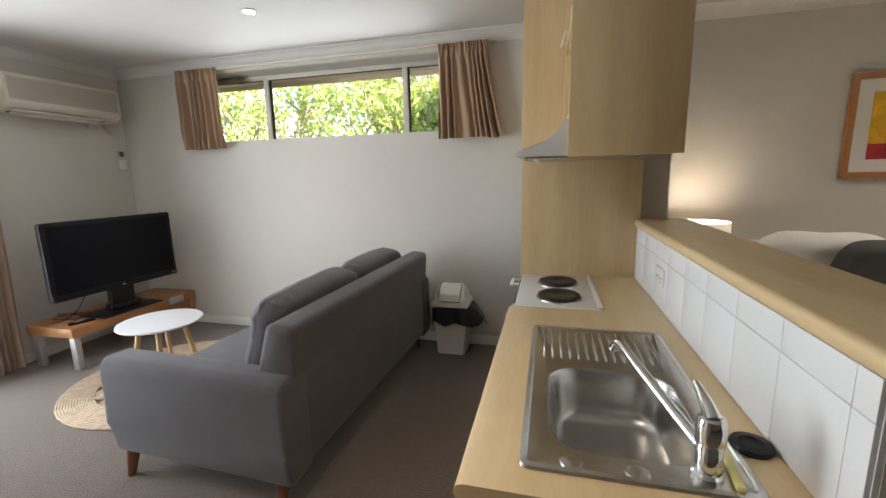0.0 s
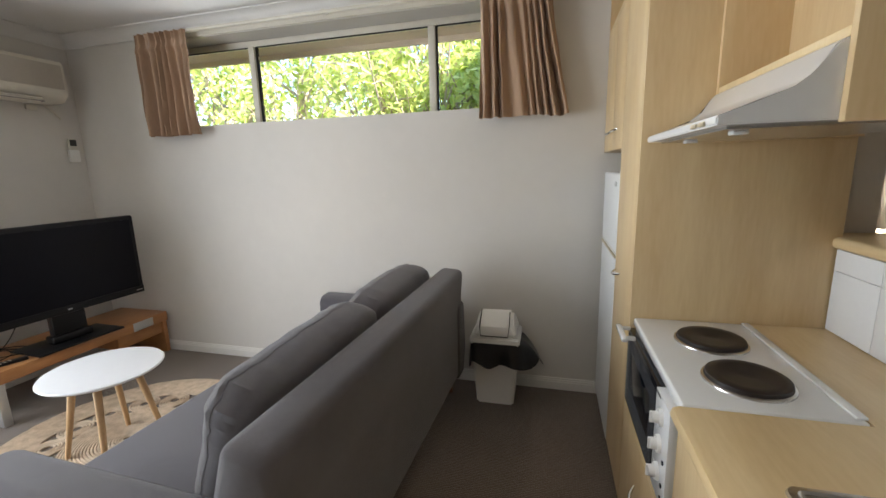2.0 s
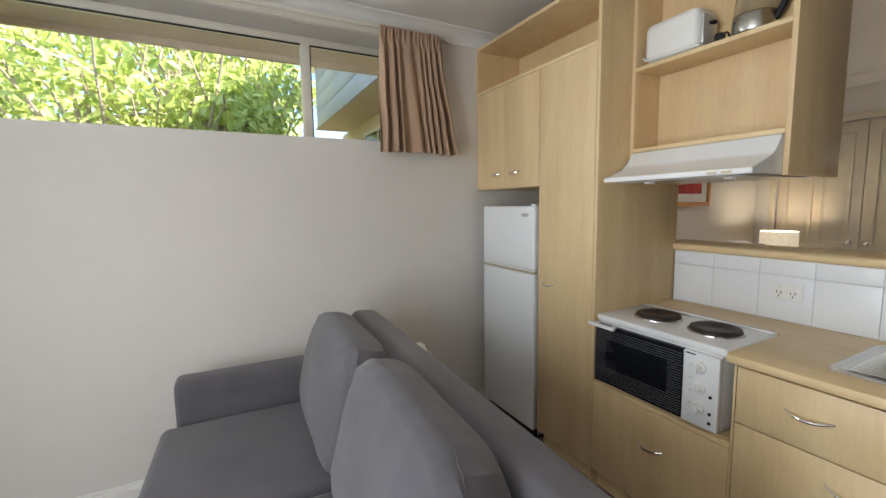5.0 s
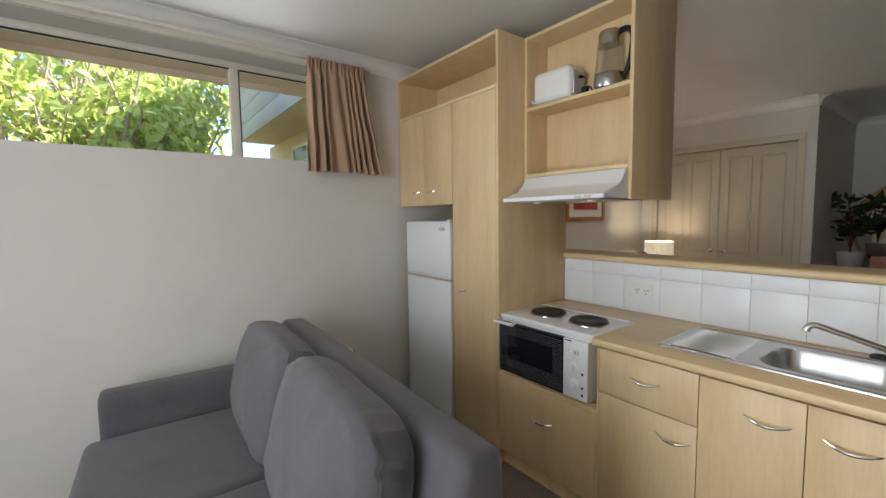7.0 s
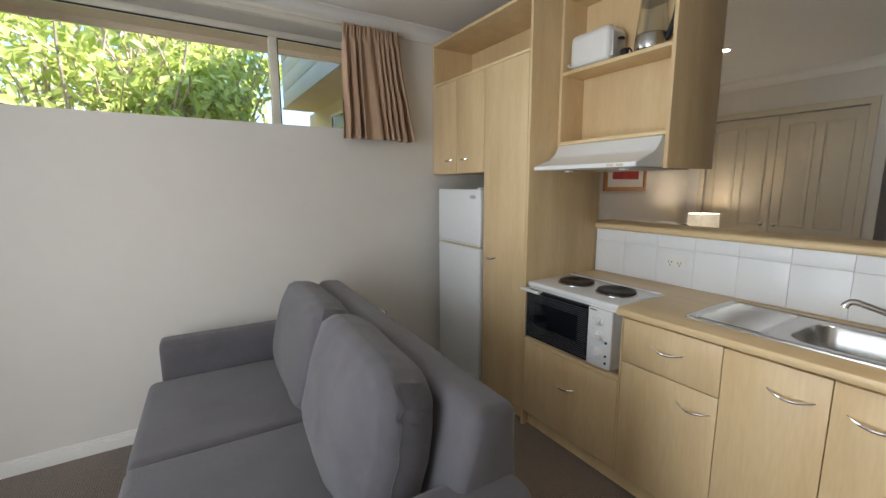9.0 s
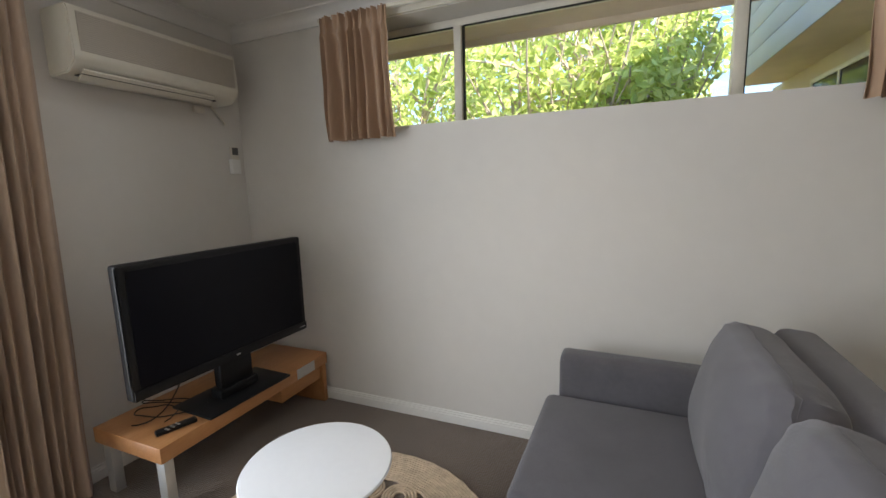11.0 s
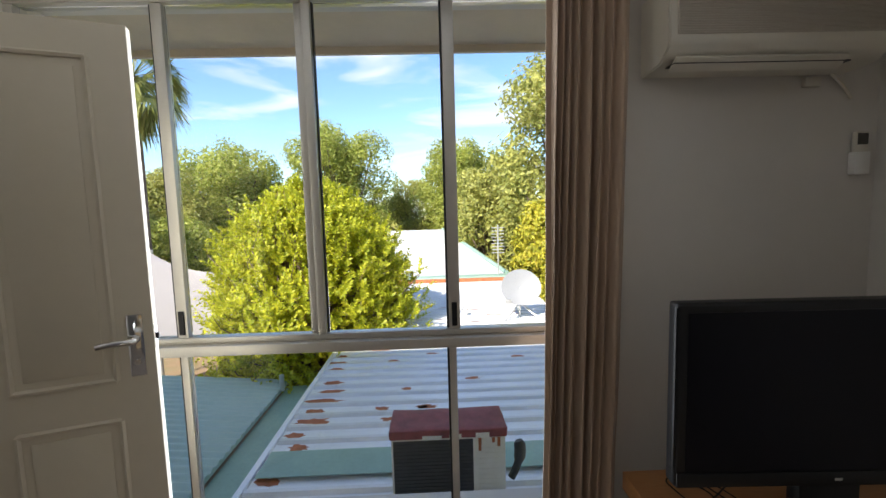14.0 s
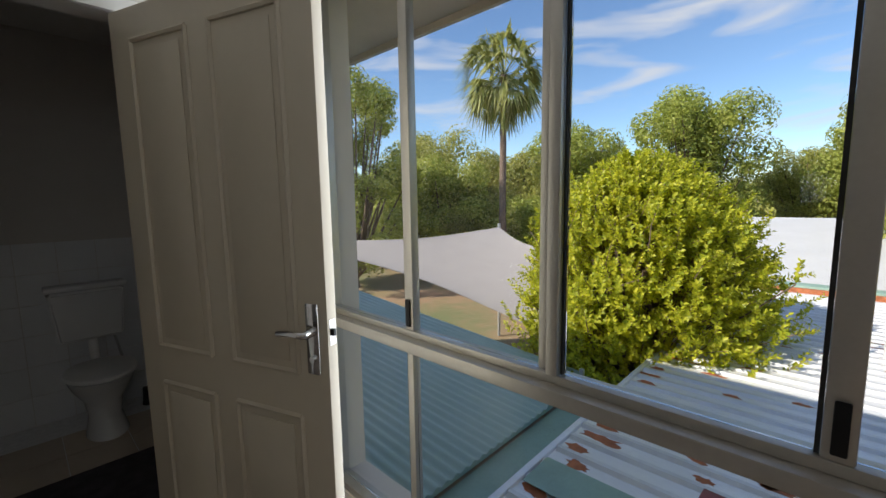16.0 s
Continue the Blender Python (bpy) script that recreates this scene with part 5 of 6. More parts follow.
for i, (cx, cy) in enumerate(((0.93, 2.88), (3.04, 2.82))):
    bt = thing("bedside_table", (cx, cy, 0), "small dark wooden bedside table with one drawer", "bedside table", "bedside tables")
    part("top", box(cx - 0.2, cx + 0.2, cy - 0.2, cy + 0.2, 0.55, 0.58, 0.004), DARKWOOD, bt)
    part("drawer", box(cx - 0.18, cx + 0.18, cy - 0.18, cy + 0.18, 0.42, 0.5495, 0.003), DARKWOOD, bt)
    for a, b in ((-1, -1), (-1, 1), (1, -1), (1, 1)):
        part("leg", box(cx + a * 0.17 - 0.015, cx + a * 0.17 + 0.015, cy + b * 0.17 - 0.015, cy + b * 0.17 + 0.015, 0, 0.4195), DARKWOOD, bt)
    lm = thing("table_lamp", (cx, cy, 0.58), "lit bedside lamp with a woven drum shade", "lamp", "bedside lamps")
    part("base", lathe(B(), cx, cy, [(0.07, 0.5805), (0.068, 0.595), (0.012, 0.605), (0.012, 0.86), (0.001, 0.86)], 24), DARKWOOD, lm)
    bm = lathe(B(), cx, cy, [(0.155, 0.86), (0.15, 1.11), (0.147, 1.11), (0.152, 0.86)], 36)
    for f in [f for f in bm.faces if len(f.verts) > 4]:
        bm.faces.remove(f)
    part("shade", bm, LAMPSHADE, lm)
    part("bulb", lathe(B(), cx, cy, [(0.001, 0.87), (0.03, 0.9), (0.035, 0.93), (0.02, 0.97), (0.001, 0.975)], 16), DOWNLIGHT, lm)
    ld = bpy.data.lights.new("lamp_light", "POINT")
    ld.energy, ld.shadow_soft_size, ld.color = 0.95, 0.04, (1, 0.98, 0.94)
    lo = new("lamp_light", ld)
    lo.location = (cx, cy, 1.05)

pc = thing("picture", (2.0, 3.2, 1.35), "abstract yellow and red print in an orange wood frame", "picture")
PX0, PX1, PZ0, PZ1 = 1.80, 2.50, 1.365, 2.025
bm = B()
bx(bm, PX0, PX0 + 0.04, 3.18, 3.208, PZ0, PZ1, 0.003)
bx(bm, PX1 - 0.04, PX1, 3.18, 3.208, PZ0, PZ1, 0.003)
bx(bm, PX0 + 0.0405, PX1 - 0.0405, 3.18, 3.208, PZ0, PZ0 + 0.04, 0.003)
bx(bm, PX0 + 0.0405, PX1 - 0.0405, 3.18, 3.208, PZ1 - 0.04, PZ1, 0.003)
part("frame", bm, FRAMEWOOD, pc)
part("mat_board", box(PX0 + 0.04, PX1 - 0.04, 3.195, 3.2, PZ0 + 0.04, PZ1 - 0.04), MATBOARD, pc)
part("print", box(PX0 + 0.13, PX1 - 0.13, 3.192, 3.1945, PZ0 + 0.22, PZ1 - 0.12), YELLOW, pc)
part("print", box(PX0 + 0.13, PX1 - 0.13, 3.192, 3.1945, PZ0 + 0.12, PZ0 + 0.2195), REDP, pc)
part("print", box(PX0 + 0.28, PX0 + 0.36, 3.190, 3.1915, PZ0 + 0.25, PZ1 - 0.15), LINEN, pc)

# dressing table with mirror and plant at the bedroom's east wall
MX = EAST - 0.02
mr = thing("mirror", (MX, 0.85, 1.3), "large round wall mirror with a thin wooden rim", "mirror")
bm = cyl(B(), (MX - 0.012, 0.9, 1.22), (MX - 0.004, 0.9, 1.22), 0.6, None, 64)
part("glass", bm, MIRROR, mr)
bm = tube(B(), [(MX - 0.012, 0.9 + 0.605 * math.cos(a), 1.22 + 0.605 * math.sin(a)) for a in [2 * math.pi * i / 64 for i in range(65)]], 0.016, 8)
part("rim", bm, BEECH, mr)
dt = thing("console_table", (4.25, 0.8, 0.0), "dark wooden console table under the mirror", "table")
part("top", box(4.0, 4.5, 0.05, 1.53, 0.80, 0.835, 0.004), DARKWOOD, dt)
for x, y in ((4.05, 0.1), (4.45, 0.1), (4.05, 1.45), (4.45, 1.45)):
    part("leg", box(x - 0.025, x + 0.025, y - 0.025, y + 0.025, 0, 0.7995, 0.003), DARKWOOD, dt)
ch = thing("accent_chair", (4.3, 0.95, 0.0), "blush fabric chair with a rounded back", "chair")
bm = box(4.05, 4.5, 0.72, 1.18, 0.36, 0.48, 0.05, 4)
part("seat", bm, BLUSH, ch)
bm = slab([(4.45, 0.45), (4.54, 0.45), (4.57, 0.95), (4.52, 1.0), (4.49, 0.95)], "y", 0.74, 1.16, 0.02)
part("backrest", bm, BLUSH, ch)
ch_dx = -0.62
for x, y in ((4.1, 0.77), (4.46, 0.77), (4.1, 1.13), (4.46, 1.13)):
    part("leg", cyl(B(), (x, y, 0), (x, y, 0.37), 0.014, 0.02), BEECH, ch)
ch.matrix_world = Matrix.Translation((4.3 + ch_dx, 1.0, 0.0))
LEAF_IN = leaf_mat("dark_houseplant_leaf", (0.012, 0.03, 0.012), (0.03, 0.06, 0.02), 0.1)
hp = thing("potted_plant", (4.25, 1.40, 0.836), "dark leafy pot plant in a white ribbed pot", "plant")
part("pot", lathe(B(), 4.25, 1.40, [(0.08, 0.836), (0.10, 0.86), (0.115, 1.0), (0.11, 1.0), (0.1, 0.97), (0.001, 0.97)], 28), CERAMIC, hp)
rnd = random.Random(4)
bml, bms = B(), B()


def leaf_into(bm, p, d, l, w, rnd, fold=0.25):
    """One pointed leaf with a folded midrib, from p along d."""
    d = Vector(d).normalized()
    s = d.orthogonal().normalized()
    s.rotate(Matrix.Rotation(rnd.uniform(0, 6.28), 3, d))
    u = d.cross(s)
    a = bm.verts.new(p)
    b = bm.verts.new(p + d * l * 0.45 + s * w / 2 + u * w * fold)
    c = bm.verts.new(p + d * l)
    e = bm.verts.new(p + d * l * 0.45 - s * w / 2 + u * w * fold)
    bm.faces.new((a, b, c))
    bm.faces.new((a, c, e))


for i in range(16):
    a, tilt = rnd.uniform(0, 6.28), rnd.uniform(0.1, 0.6)
    h = rnd.uniform(0.22, 0.58)
    top = Vector((4.25 + math.cos(a) * tilt * h * 0.8, 1.40 + math.sin(a) * tilt * h * 0.8, 0.97 + h))
    tube(bms, bez((4.25, 1.40, 0.96), (4.25, 1.40, 0.96 + h * 0.7), top, 5), 0.005, 5)
    for k in range(7):
        d = Vector((rnd.uniform(-1, 1), rnd.uniform(-1, 1), rnd.uniform(-0.1, 0.7)))
        leaf_into(bml, top + d * 0.01 - Vector((0, 0, rnd.uniform(0, 0.1))), d, rnd.uniform(0.10, 0.17), rnd.uniform(0.05, 0.08), rnd, 0.1)
part("stem", bms, LEGWOOD, hp)
part("leaves", bml, LEAF_IN, hp, smooth=False)

# ---- outdoors ----
GZ = -3.3
SAND = mat("dry_earth_and_grass", (0.16, 0.17, 0.07), 0.95, scale=0.25, col2=(0.34, 0.20, 0.12), bump=0.3, bscale=6)
ROOFM = mat("weathered_white_roof", (0.74, 0.75, 0.76), 0.4, 0.25, scale=1.6, col2=(0.83, 0.835, 0.84), bump=0.02, bscale=12)
# darker ribs put the sheet's shading and sky reflection into the colour
RIBM = mat("rib_shade_grey", (0.58, 0.59, 0.61), 0.4, 0.25, scale=2.5, col2=(0.72, 0.73, 0.74))
RUST = mat("orange_rust", (0.38, 0.125, 0.05), 0.85, var=0.35, scale=14, bump=0.2, bscale=60)
GREENR = mat("faded_green_roof", (0.30, 0.41, 0.36), 0.5, 0.0, scale=1.2, col2=(0.37, 0.48, 0.42))
GREENF = mat("green_flashing", (0.27, 0.40, 0.33), 0.55, var=0.12, scale=3)
PALEROOF = mat("bright_white_roof", (0.62, 0.62, 0.615), 0.5, var=0.05, scale=1)
SAIL = mat("pale_shade_cloth", (0.34, 0.315, 0.30), 0.8, var=0.04, scale=2)
EAVE = mat("cream_eave_board", (0.60, 0.50, 0.38), 0.7, var=0.06, scale=4)
CONDW = mat("stained_condenser_white", (0.70, 0.67, 0.60), 0.5, scale=9, col2=(0.80, 0.78, 0.72))
CONDG = mat("dark_condenser_grille", (0.045, 0.048, 0.05), 0.6, var=0.2, scale=20)
CONDR = mat("flaking_red_paint", (0.24, 0.06, 0.06), 0.65, var=0.3, scale=12, bump=0.4, bscale=30)
BARK = mat("grey_brown_bark", (0.18, 0.13, 0.10), 0.9, var=0.3, scale=10, stretch=(3, 3, 0.6), bump=0.5, bscale=30)
PALEBARK = mat("pale_branch_bark", (0.45, 0.37, 0.30), 0.9, var=0.25, scale=8, stretch=(3, 3, 0.6), bump=0.4, bscale=30)
BRICKR = mat("sandy_render", (0.40, 0.30, 0.22), 0.9, var=0.1, scale=4)
CLAD = mat("grey_weatherboard", (0.42, 0.43, 0.45), 0.7, var=0.05, scale=3)

bm = B()
n = 44
gv = [[bm.verts.new((-900 + 1800 * i / n, -900 + 1800 * j / n, GZ - 0.02)) for j in range(n + 1)] for i in range(n + 1)]
for i in range(n):
    for j in range(n):
        bm.faces.new((gv[i][j], gv[i + 1][j], gv[i + 1][j + 1], gv[i][j + 1]))
setting("ground", bm, SAND, "dry grass and red earth between the buildings", "ground")

# the house's own outer shell, eaves and gutter line, run south over an added wing
bm = B()
bx(bm, -5.0, -4.401, -10.6, 3.9, 2.46, 2.50)
bx(bm, -5.03, -5.0, -10.6, 3.9, 2.42, 2.62)
bx(bm, -4.401, 5.5, 3.461, 3.95, 2.46, 2.50)
bx(bm, -5.03, 5.5, 3.95, 3.98, 2.42, 2.62)
setting("eaves", bm, EAVE, "cream eaves boards along the outside walls", "eaves")
bm = B()
bx(bm, -5.05, 5.6, -10.7, 4.0, 2.63, 2.70)
setting("house_roof", bm, ROOFM, "flat metal roof over the flat and the added south wing", "roof")
bm = B()
bx(bm, -4.395, 5.3, SOUTH - 0.15, 3.455, GZ, -0.31)
# unseen south wing, added so the house's shadow covers the green roof
bx(bm, -4.395, 5.3, -10.5, SOUTH - 0.21, GZ, 2.45)
setting("house_base", bm, BRICKR, "rendered lower storey under the flat, plus an added unseen south wing", "wall")

# neighbouring metal roof below the tall window
RZ = -0.75
roof = thing("deck_roof", (-9, 4, RZ), "weathered ribbed metal roof with rust along its edge", "roof", kind="structure")
RX0, RX1, RY0, RY1 = -15.1, -4.45, -0.30, 3.92
part("sheet", box(RX0, RX1, RY0, RY1, RZ - 0.03, RZ), ROOFM, roof)
x = RX1 - 0.12
while x > RX0 + 0.1:
    part("rib", taper(x, (RY0 + RY1) / 2, 0.09, RY1 - RY0 - 0.02, RZ + 0.0005, 0.04, RY1 - RY0 - 0.02, RZ + 0.032, 0), RIBM, roof)
    x -= 0.25
part("edge_flashing", box(RX0, RX1, RY0 - 0.06, RY0 - 0.001, RZ - 0.06, RZ + 0.03, 0.008), ROOFM, roof)
part("cross_flashing", box(-6.1, -5.72, RY0 + 0.03, RY1 - 0.02, RZ + 0.033, RZ + 0.042, 0.003), GREENF, roof, "green painted flashing strip")
rnd = random.Random(11)


def blot(cx, cy, rx, ry, z, rnd):
    bm = B()
    k = 18
    vs = []
    for i in range(k):
        a = 2 * math.pi * i / k
        q = rnd.uniform(0.55, 1.15)
        vs.append(bm.verts.new((cx + rx * q * math.cos(a), cy + ry * q * math.sin(a), z)))
    f = bm.faces.new(vs)
    r = bmesh.ops.extrude_face_region(bm, geom=[f])
    for v in r["geom"]:
        if isinstance(v, bmesh.types.BMVert):
            v.co.z += 0.0015
    return bm


for i in range(24):
    xx = RX1 - 0.12 - 0.25 * (i + 4) + 0.125
    if xx < -9.6:
        break
    if rnd.random() < 0.85:
        part("rust_patch", blot(xx + rnd.uniform(-0.02, 0.02), RY0 + rnd.uniform(0.1, 0.28), 0.07, rnd.uniform(0.08, 0.24), RZ + 0.0008, rnd), RUST, roof)
for i in range(26):
    xx = RX1 - 0.12 - 0.25 * rnd.randint(6, 30) + 0.125
    part("rust_patch", blot(xx, rnd.uniform(0.3, 3.6), 0.05, rnd.uniform(0.05, 0.16), RZ + 0.001, rnd), RUST, roof)
for i in range(12):
    xx = RX1 - 0.12 - 0.25 * rnd.randint(24, 44) + 0.125
    part("rust_patch", blot(xx, rnd.uniform(1.6, 3.2), 0.06, rnd.uniform(0.2, 0.6), RZ + 0.001, rnd), RUST, roof)
part("ridge", box(RX0 - 0.12, RX0 - 0.005, RY0, RY1, RZ - 0.1, RZ + 0.10, 0.01), RUST, roof, "rusted ridge capping")
part("gutter", box(RX0 - 0.6, RX0 - 0.13, RY0, RY1 + 0.1, RZ - 0.1, RZ + 0.14, 0.01), GREENF, roof)
far = thing("far_roof", (-20, 1, 0), "bright white metal roof of the next building", "roof", kind="structure")
bm = B()
vs = [bm.verts.new(p) for p in ((-15.9, -1.6, -0.66), (-15.9, 3.75, -0.66), (-26.5, 1.95, 0.42), (-26.5, -2.6, 0.42), (-15.9, -1.6, -0.9), (-15.9, 3.75, -0.9), (-26.5, 1.95, 0.2), (-26.5, -2.6, 0.2))]
for q in ((0, 1, 2, 3), (4, 5, 6, 7), (0, 1, 5, 4), (1, 2, 6, 5), (2, 3, 7, 6), (3, 0, 4, 7)):
    bm.faces.new([vs[i] for i in q])
part("sheet", bm, PALEROOF, far)
part("barge", tube(B(), [(-15.9, 3.75, -0.64), (-26.5, 1.95, 0.44)], 0.09, 6), GREENF, far)
part("wall", box(-26, -16.2, -1.2, 1.8, GZ, -0.91), BRICKR, far)
bm = box(-15.0, -4.6, RY0 + 0.1, RY1 - 0.1, GZ, RZ - 0.031)
setting("neighbour_wall", bm, BRICKR, "rendered walls under the ribbed roof", "wall")
fh = thing("far_building", (-45, 0.5, -3.3), "small white building far behind the roofs", "building")
part("wall", box(-48, -45, 1.2, 3.4, GZ, 0.9), PALEROOF, fh)
part("roof", box(-48.3, -44.7, 0.9, 3.7, 0.9, 1.05), ROOFM, fh)

# lower green roof with its box gutter
gro = thing("green_roof", (-6.5, -3, -0.9), "faded green corrugated metal roof", "roof", kind="structure")
bm = B()
ny, nx = 2, 260
gx0, gx1 = -8.5, -4.45
vs = []
for i in range(nx + 1):
    x = gx0 + (gx1 - gx0) * i / nx
    z = 0.014 * math.sin(2 * math.pi * (x - gx0) / 0.125)
    vs.append([bm.verts.new((x, -0.95, -1.0 + z)), bm.verts.new((x, -7.0, -0.55 + z)), bm.verts.new((x, -0.95, -1.05)), bm.verts.new((x, -7.0, -0.6))])
for a, b in zip(vs, vs[1:]):
    bm.faces.new((a[0], b[0], b[1], a[1]))
    bm.faces.new((a[2], a[3], b[3], b[2]))
    bm.faces.new((a[0], a[2], b[2], b[0]))
    bm.faces.new((a[1], b[1], b[3], a[3]))
bm.faces.new((vs[0][0], vs[0][1], vs[0][3], vs[0][2]))
bm.faces.new((vs[-1][0], vs[-1][2], vs[-1][3], vs[-1][1]))
part("sheet", bm, GREENR, gro)
bm = B()
bx(bm, gx0, gx1, -0.96, -0.37, -1.12, -1.1)
bx(bm, gx0, gx1, -0.385, -0.365, -1.1, -0.79)
part("box_gutter", bm, GREENF, gro)
part("vent_bracket", box(-8.1, -8.05, -0.92, -0.86, -0.99, -0.75, 0.01), GREYMETAL, gro)
part("wall", box(gx0 + 0.2, gx1 - 0.1, -6.8, -0.5, GZ, -1.121), BRICKR, gro)

# condenser unit on the roof
cu = thing("condenser", (-5.45, 1.35, RZ), "old outdoor condenser with a flaking red top", "air conditioner")
cx0, cx1, cy0, cy1 = -5.62, -5.30, 0.93, 1.77
part("casing", box(cx0, cx1, cy0, cy1, RZ + 0.05, -0.19, 0.008), CONDW, cu)
bm = box(cx0 - 0.01, cx1 + 0.012, cy0 - 0.012, cy1 + 0.012, -0.1895, -0.12, 0.01)
bmesh.ops.subdivide_edges(bm, edges=bm.edges[:], cuts=4, use_grid_fill=True)
part("top", soften(bm, 0.01, 12), CONDR, cu, "rusty red painted lid")
gr = part("coil", box(cx1 + 0.001, cx1 + 0.006, cy0 + 0.015, cy1 - 0.24, RZ + 0.07, -0.2), CONDG, cu, "dark finned coil face")
for i in range(17):
    z = RZ + 0.08 + i * 0.0275
    part("fin", box(cx1 + 0.0065, cx1 + 0.013, cy0 + 0.02, cy1 - 0.245, z, z + 0.008), CONDG, gr)
for i in range(10):
    z = RZ + 0.1 + i * 0.04
    part("louvre", box(cx1 + 0.001, cx1 + 0.007, cy1 - 0.2, cy1 - 0.05, z, z + 0.018, 0.003), CONDW, cu)
part("cover", tube(B(), bez((-5.4, cy1 + 0.06, -0.58), (-5.4, cy1 + 0.16, -0.4), (-5.42, cy1 + 0.12, -0.3), 8), [0.03] * 4 + [0.045] * 4 + [0.03], 10), CONDG, cu, "dark pipe cover")
rnd = random.Random(17)
for y, w in ((cy0 + 0.30, 0.14), (cy0 + 0.47, 0.09), (cy1 - 0.17, 0.10)):
    part("bare_patch", soften(box(cx1 + 0.0125, cx1 + 0.0155, y - w / 2, y + w / 2, -0.188, -0.158 + rnd.uniform(-0.008, 0.008), 0.001), 0.004, 30, y), CONDW, cu, "bare patch where the red paint has flaked")
for y, l in ((cy1 - 0.19, 0.10), (cy1 - 0.05, 0.07), (cy1 - 0.09, 0.04)):
    part("rust_streak", soften(box(cx1 + 0.0075, cx1 + 0.009, y - 0.011, y + 0.011, -0.192 - l, -0.192), 0.003, 25, y), RUST, cu, "brown rust streak under the lid")
part("edge_post", box(cx1 + 0.001, cx1 + 0.010, cy0 + 0.001, cy0 + 0.014, RZ + 0.06, -0.195, 0.002), CONDW, cu)
for y in (cy0 + 0.08, cy1 - 0.08):
    part("foot", box(cx0, cx1, y - 0.03, y + 0.03, RZ, RZ + 0.0495), GREYMETAL, cu)

# satellite dish, aerial, vents
dc = Vector((-10.6, 3.05, -0.12))
sd = thing("satellite_dish", (-10.2, 3.0, RZ), "grey oval satellite dish on a roof mount", "satellite dish")
bm = B()
md = Matrix.Translation(dc) @ Vector((0.85, -0.1, 0.35)).to_track_quat("Z", "Y").to_matrix().to_4x4() @ Matrix.Diagonal((0.40, 0.37, 0.40, 1))
rr = [[bm.verts.new(md @ Vector((r * math.cos(a), r * math.sin(a), 0.16 * r * r))) for a in [2 * math.pi * i / 36 for i in range(36)]] for r in (0.05, 0.4, 0.75, 1.0)]
rr += [[bm.verts.new(md @ Vector((r * math.cos(a), r * math.sin(a), 0.16 * r * r - 0.03))) for a in [2 * math.pi * i / 36 for i in range(36)]] for r in (1.0, 0.75, 0.4, 0.05)]
for a, b in zip(rr, rr[1:] + rr[:1]):
    for i in range(36):
        bm.faces.new((a[i], a[(i + 1) % 36], b[(i + 1) % 36], b[i]))
DISH = mat("grey_dish_paint", (0.27, 0.28, 0.30), 0.55, var=0.04, scale=4)
part("reflector", bm, DISH, sd)
bm = tube(B(), [tuple(dc + Vector((-0.05, 0, -0.1))), (-10.7, 3.05, -0.45), (-10.7, 3.05, RZ)], 0.025, 8)
tube(bm, [(-10.7, 3.05, -0.45), (-10.4, 3.4, RZ + 0.02)], 0.016, 6)
tube(bm, [(-10.7, 3.05, -0.45), (-10.4, 2.7, RZ + 0.02)], 0.016, 6)
part("mount", bm, GREYMETAL, sd)
bm = tube(B(), [tuple(dc + Vector((0.02, -0.12, -0.33))), (-10.15, 2.72, -0.3)], 0.013, 6)
bx(bm, -10.2, -10.08, 2.66, 2.76, -0.33, -0.25, 0.01)
part("feed_arm", bm, GREYMETAL, sd)
ae = thing("aerial", (-15.5, 3.4, RZ - 0.1), "thin television aerial with many rods", "aerial")
bm = tube(B(), [(-15.5, 3.4, RZ - 0.1), (-15.5, 3.4, 1.0)], 0.025, 6)
for i in range(9):
    z = 0.1 + i * 0.1
    tube(bm, [(-15.5, 3.2, z), (-15.5, 3.6, z)], 0.014, 5)
part("mast", bm, GREYMETAL, ae)
vp = thing("roof_vent", (-9.0, 2.0, RZ), "small white vent pipe on the metal roof", "vent")
part("pipe", cyl(B(), (-10.9, 1.95, RZ), (-10.9, 1.95, RZ + 0.25), 0.035), PALEROOF, vp)
part("collar", cyl(B(), (-10.9, 1.95, RZ), (-10.9, 1.95, RZ + 0.03), 0.07), PALEROOF, vp)

# shade sail
sa = thing("shade_sail", (-13, -6, -0.5), "pale stretched shade sail between posts", "shade sail")
bm = B()
P = [Vector(p) for p in ((-14.5, -6.84, 0.48), (-14.2, -3.6, -0.2), (-10.6, -2.2, -1.5), (-8.6, -10.5, 0.30))]
n = 24
gridp = []
for side in (0, 0.012):
    rows = []
    for i in range(n + 1):
        row = []
        for j in range(n + 1):
            u, v = i / n, j / n
            p = P[0] * (1 - u) * (1 - v) + P[1] * u * (1 - v) + P[2] * u * v + P[3] * (1 - u) * v
            c = sum(P, Vector()) / 4
            pull = 0.22 * (4 * u * (1 - u)) * (abs(2 * v - 1)) ** 3 + 0.22 * (4 * v * (1 - v)) * (abs(2 * u - 1)) ** 3
            p = p.lerp(c, pull)
            p.z -= 0.25 * math.sin(math.pi * u) * math.sin(math.pi * v) + side
            row.append(bm.verts.new(p))
        rows.append(row)
    gridp.append(rows)
    for i in range(n):
        for j in range(n):
            bm.faces.new((rows[i][j], rows[i + 1][j], rows[i + 1][j + 1], rows[i][j + 1]))
part("cloth", bm, SAIL, sa)
for p in P:
    part("post", cyl(B(), (p.x, p.y, GZ), (p.x, p.y, p.z + 0.12), 0.05, None, 10), GREYMETAL, sa)


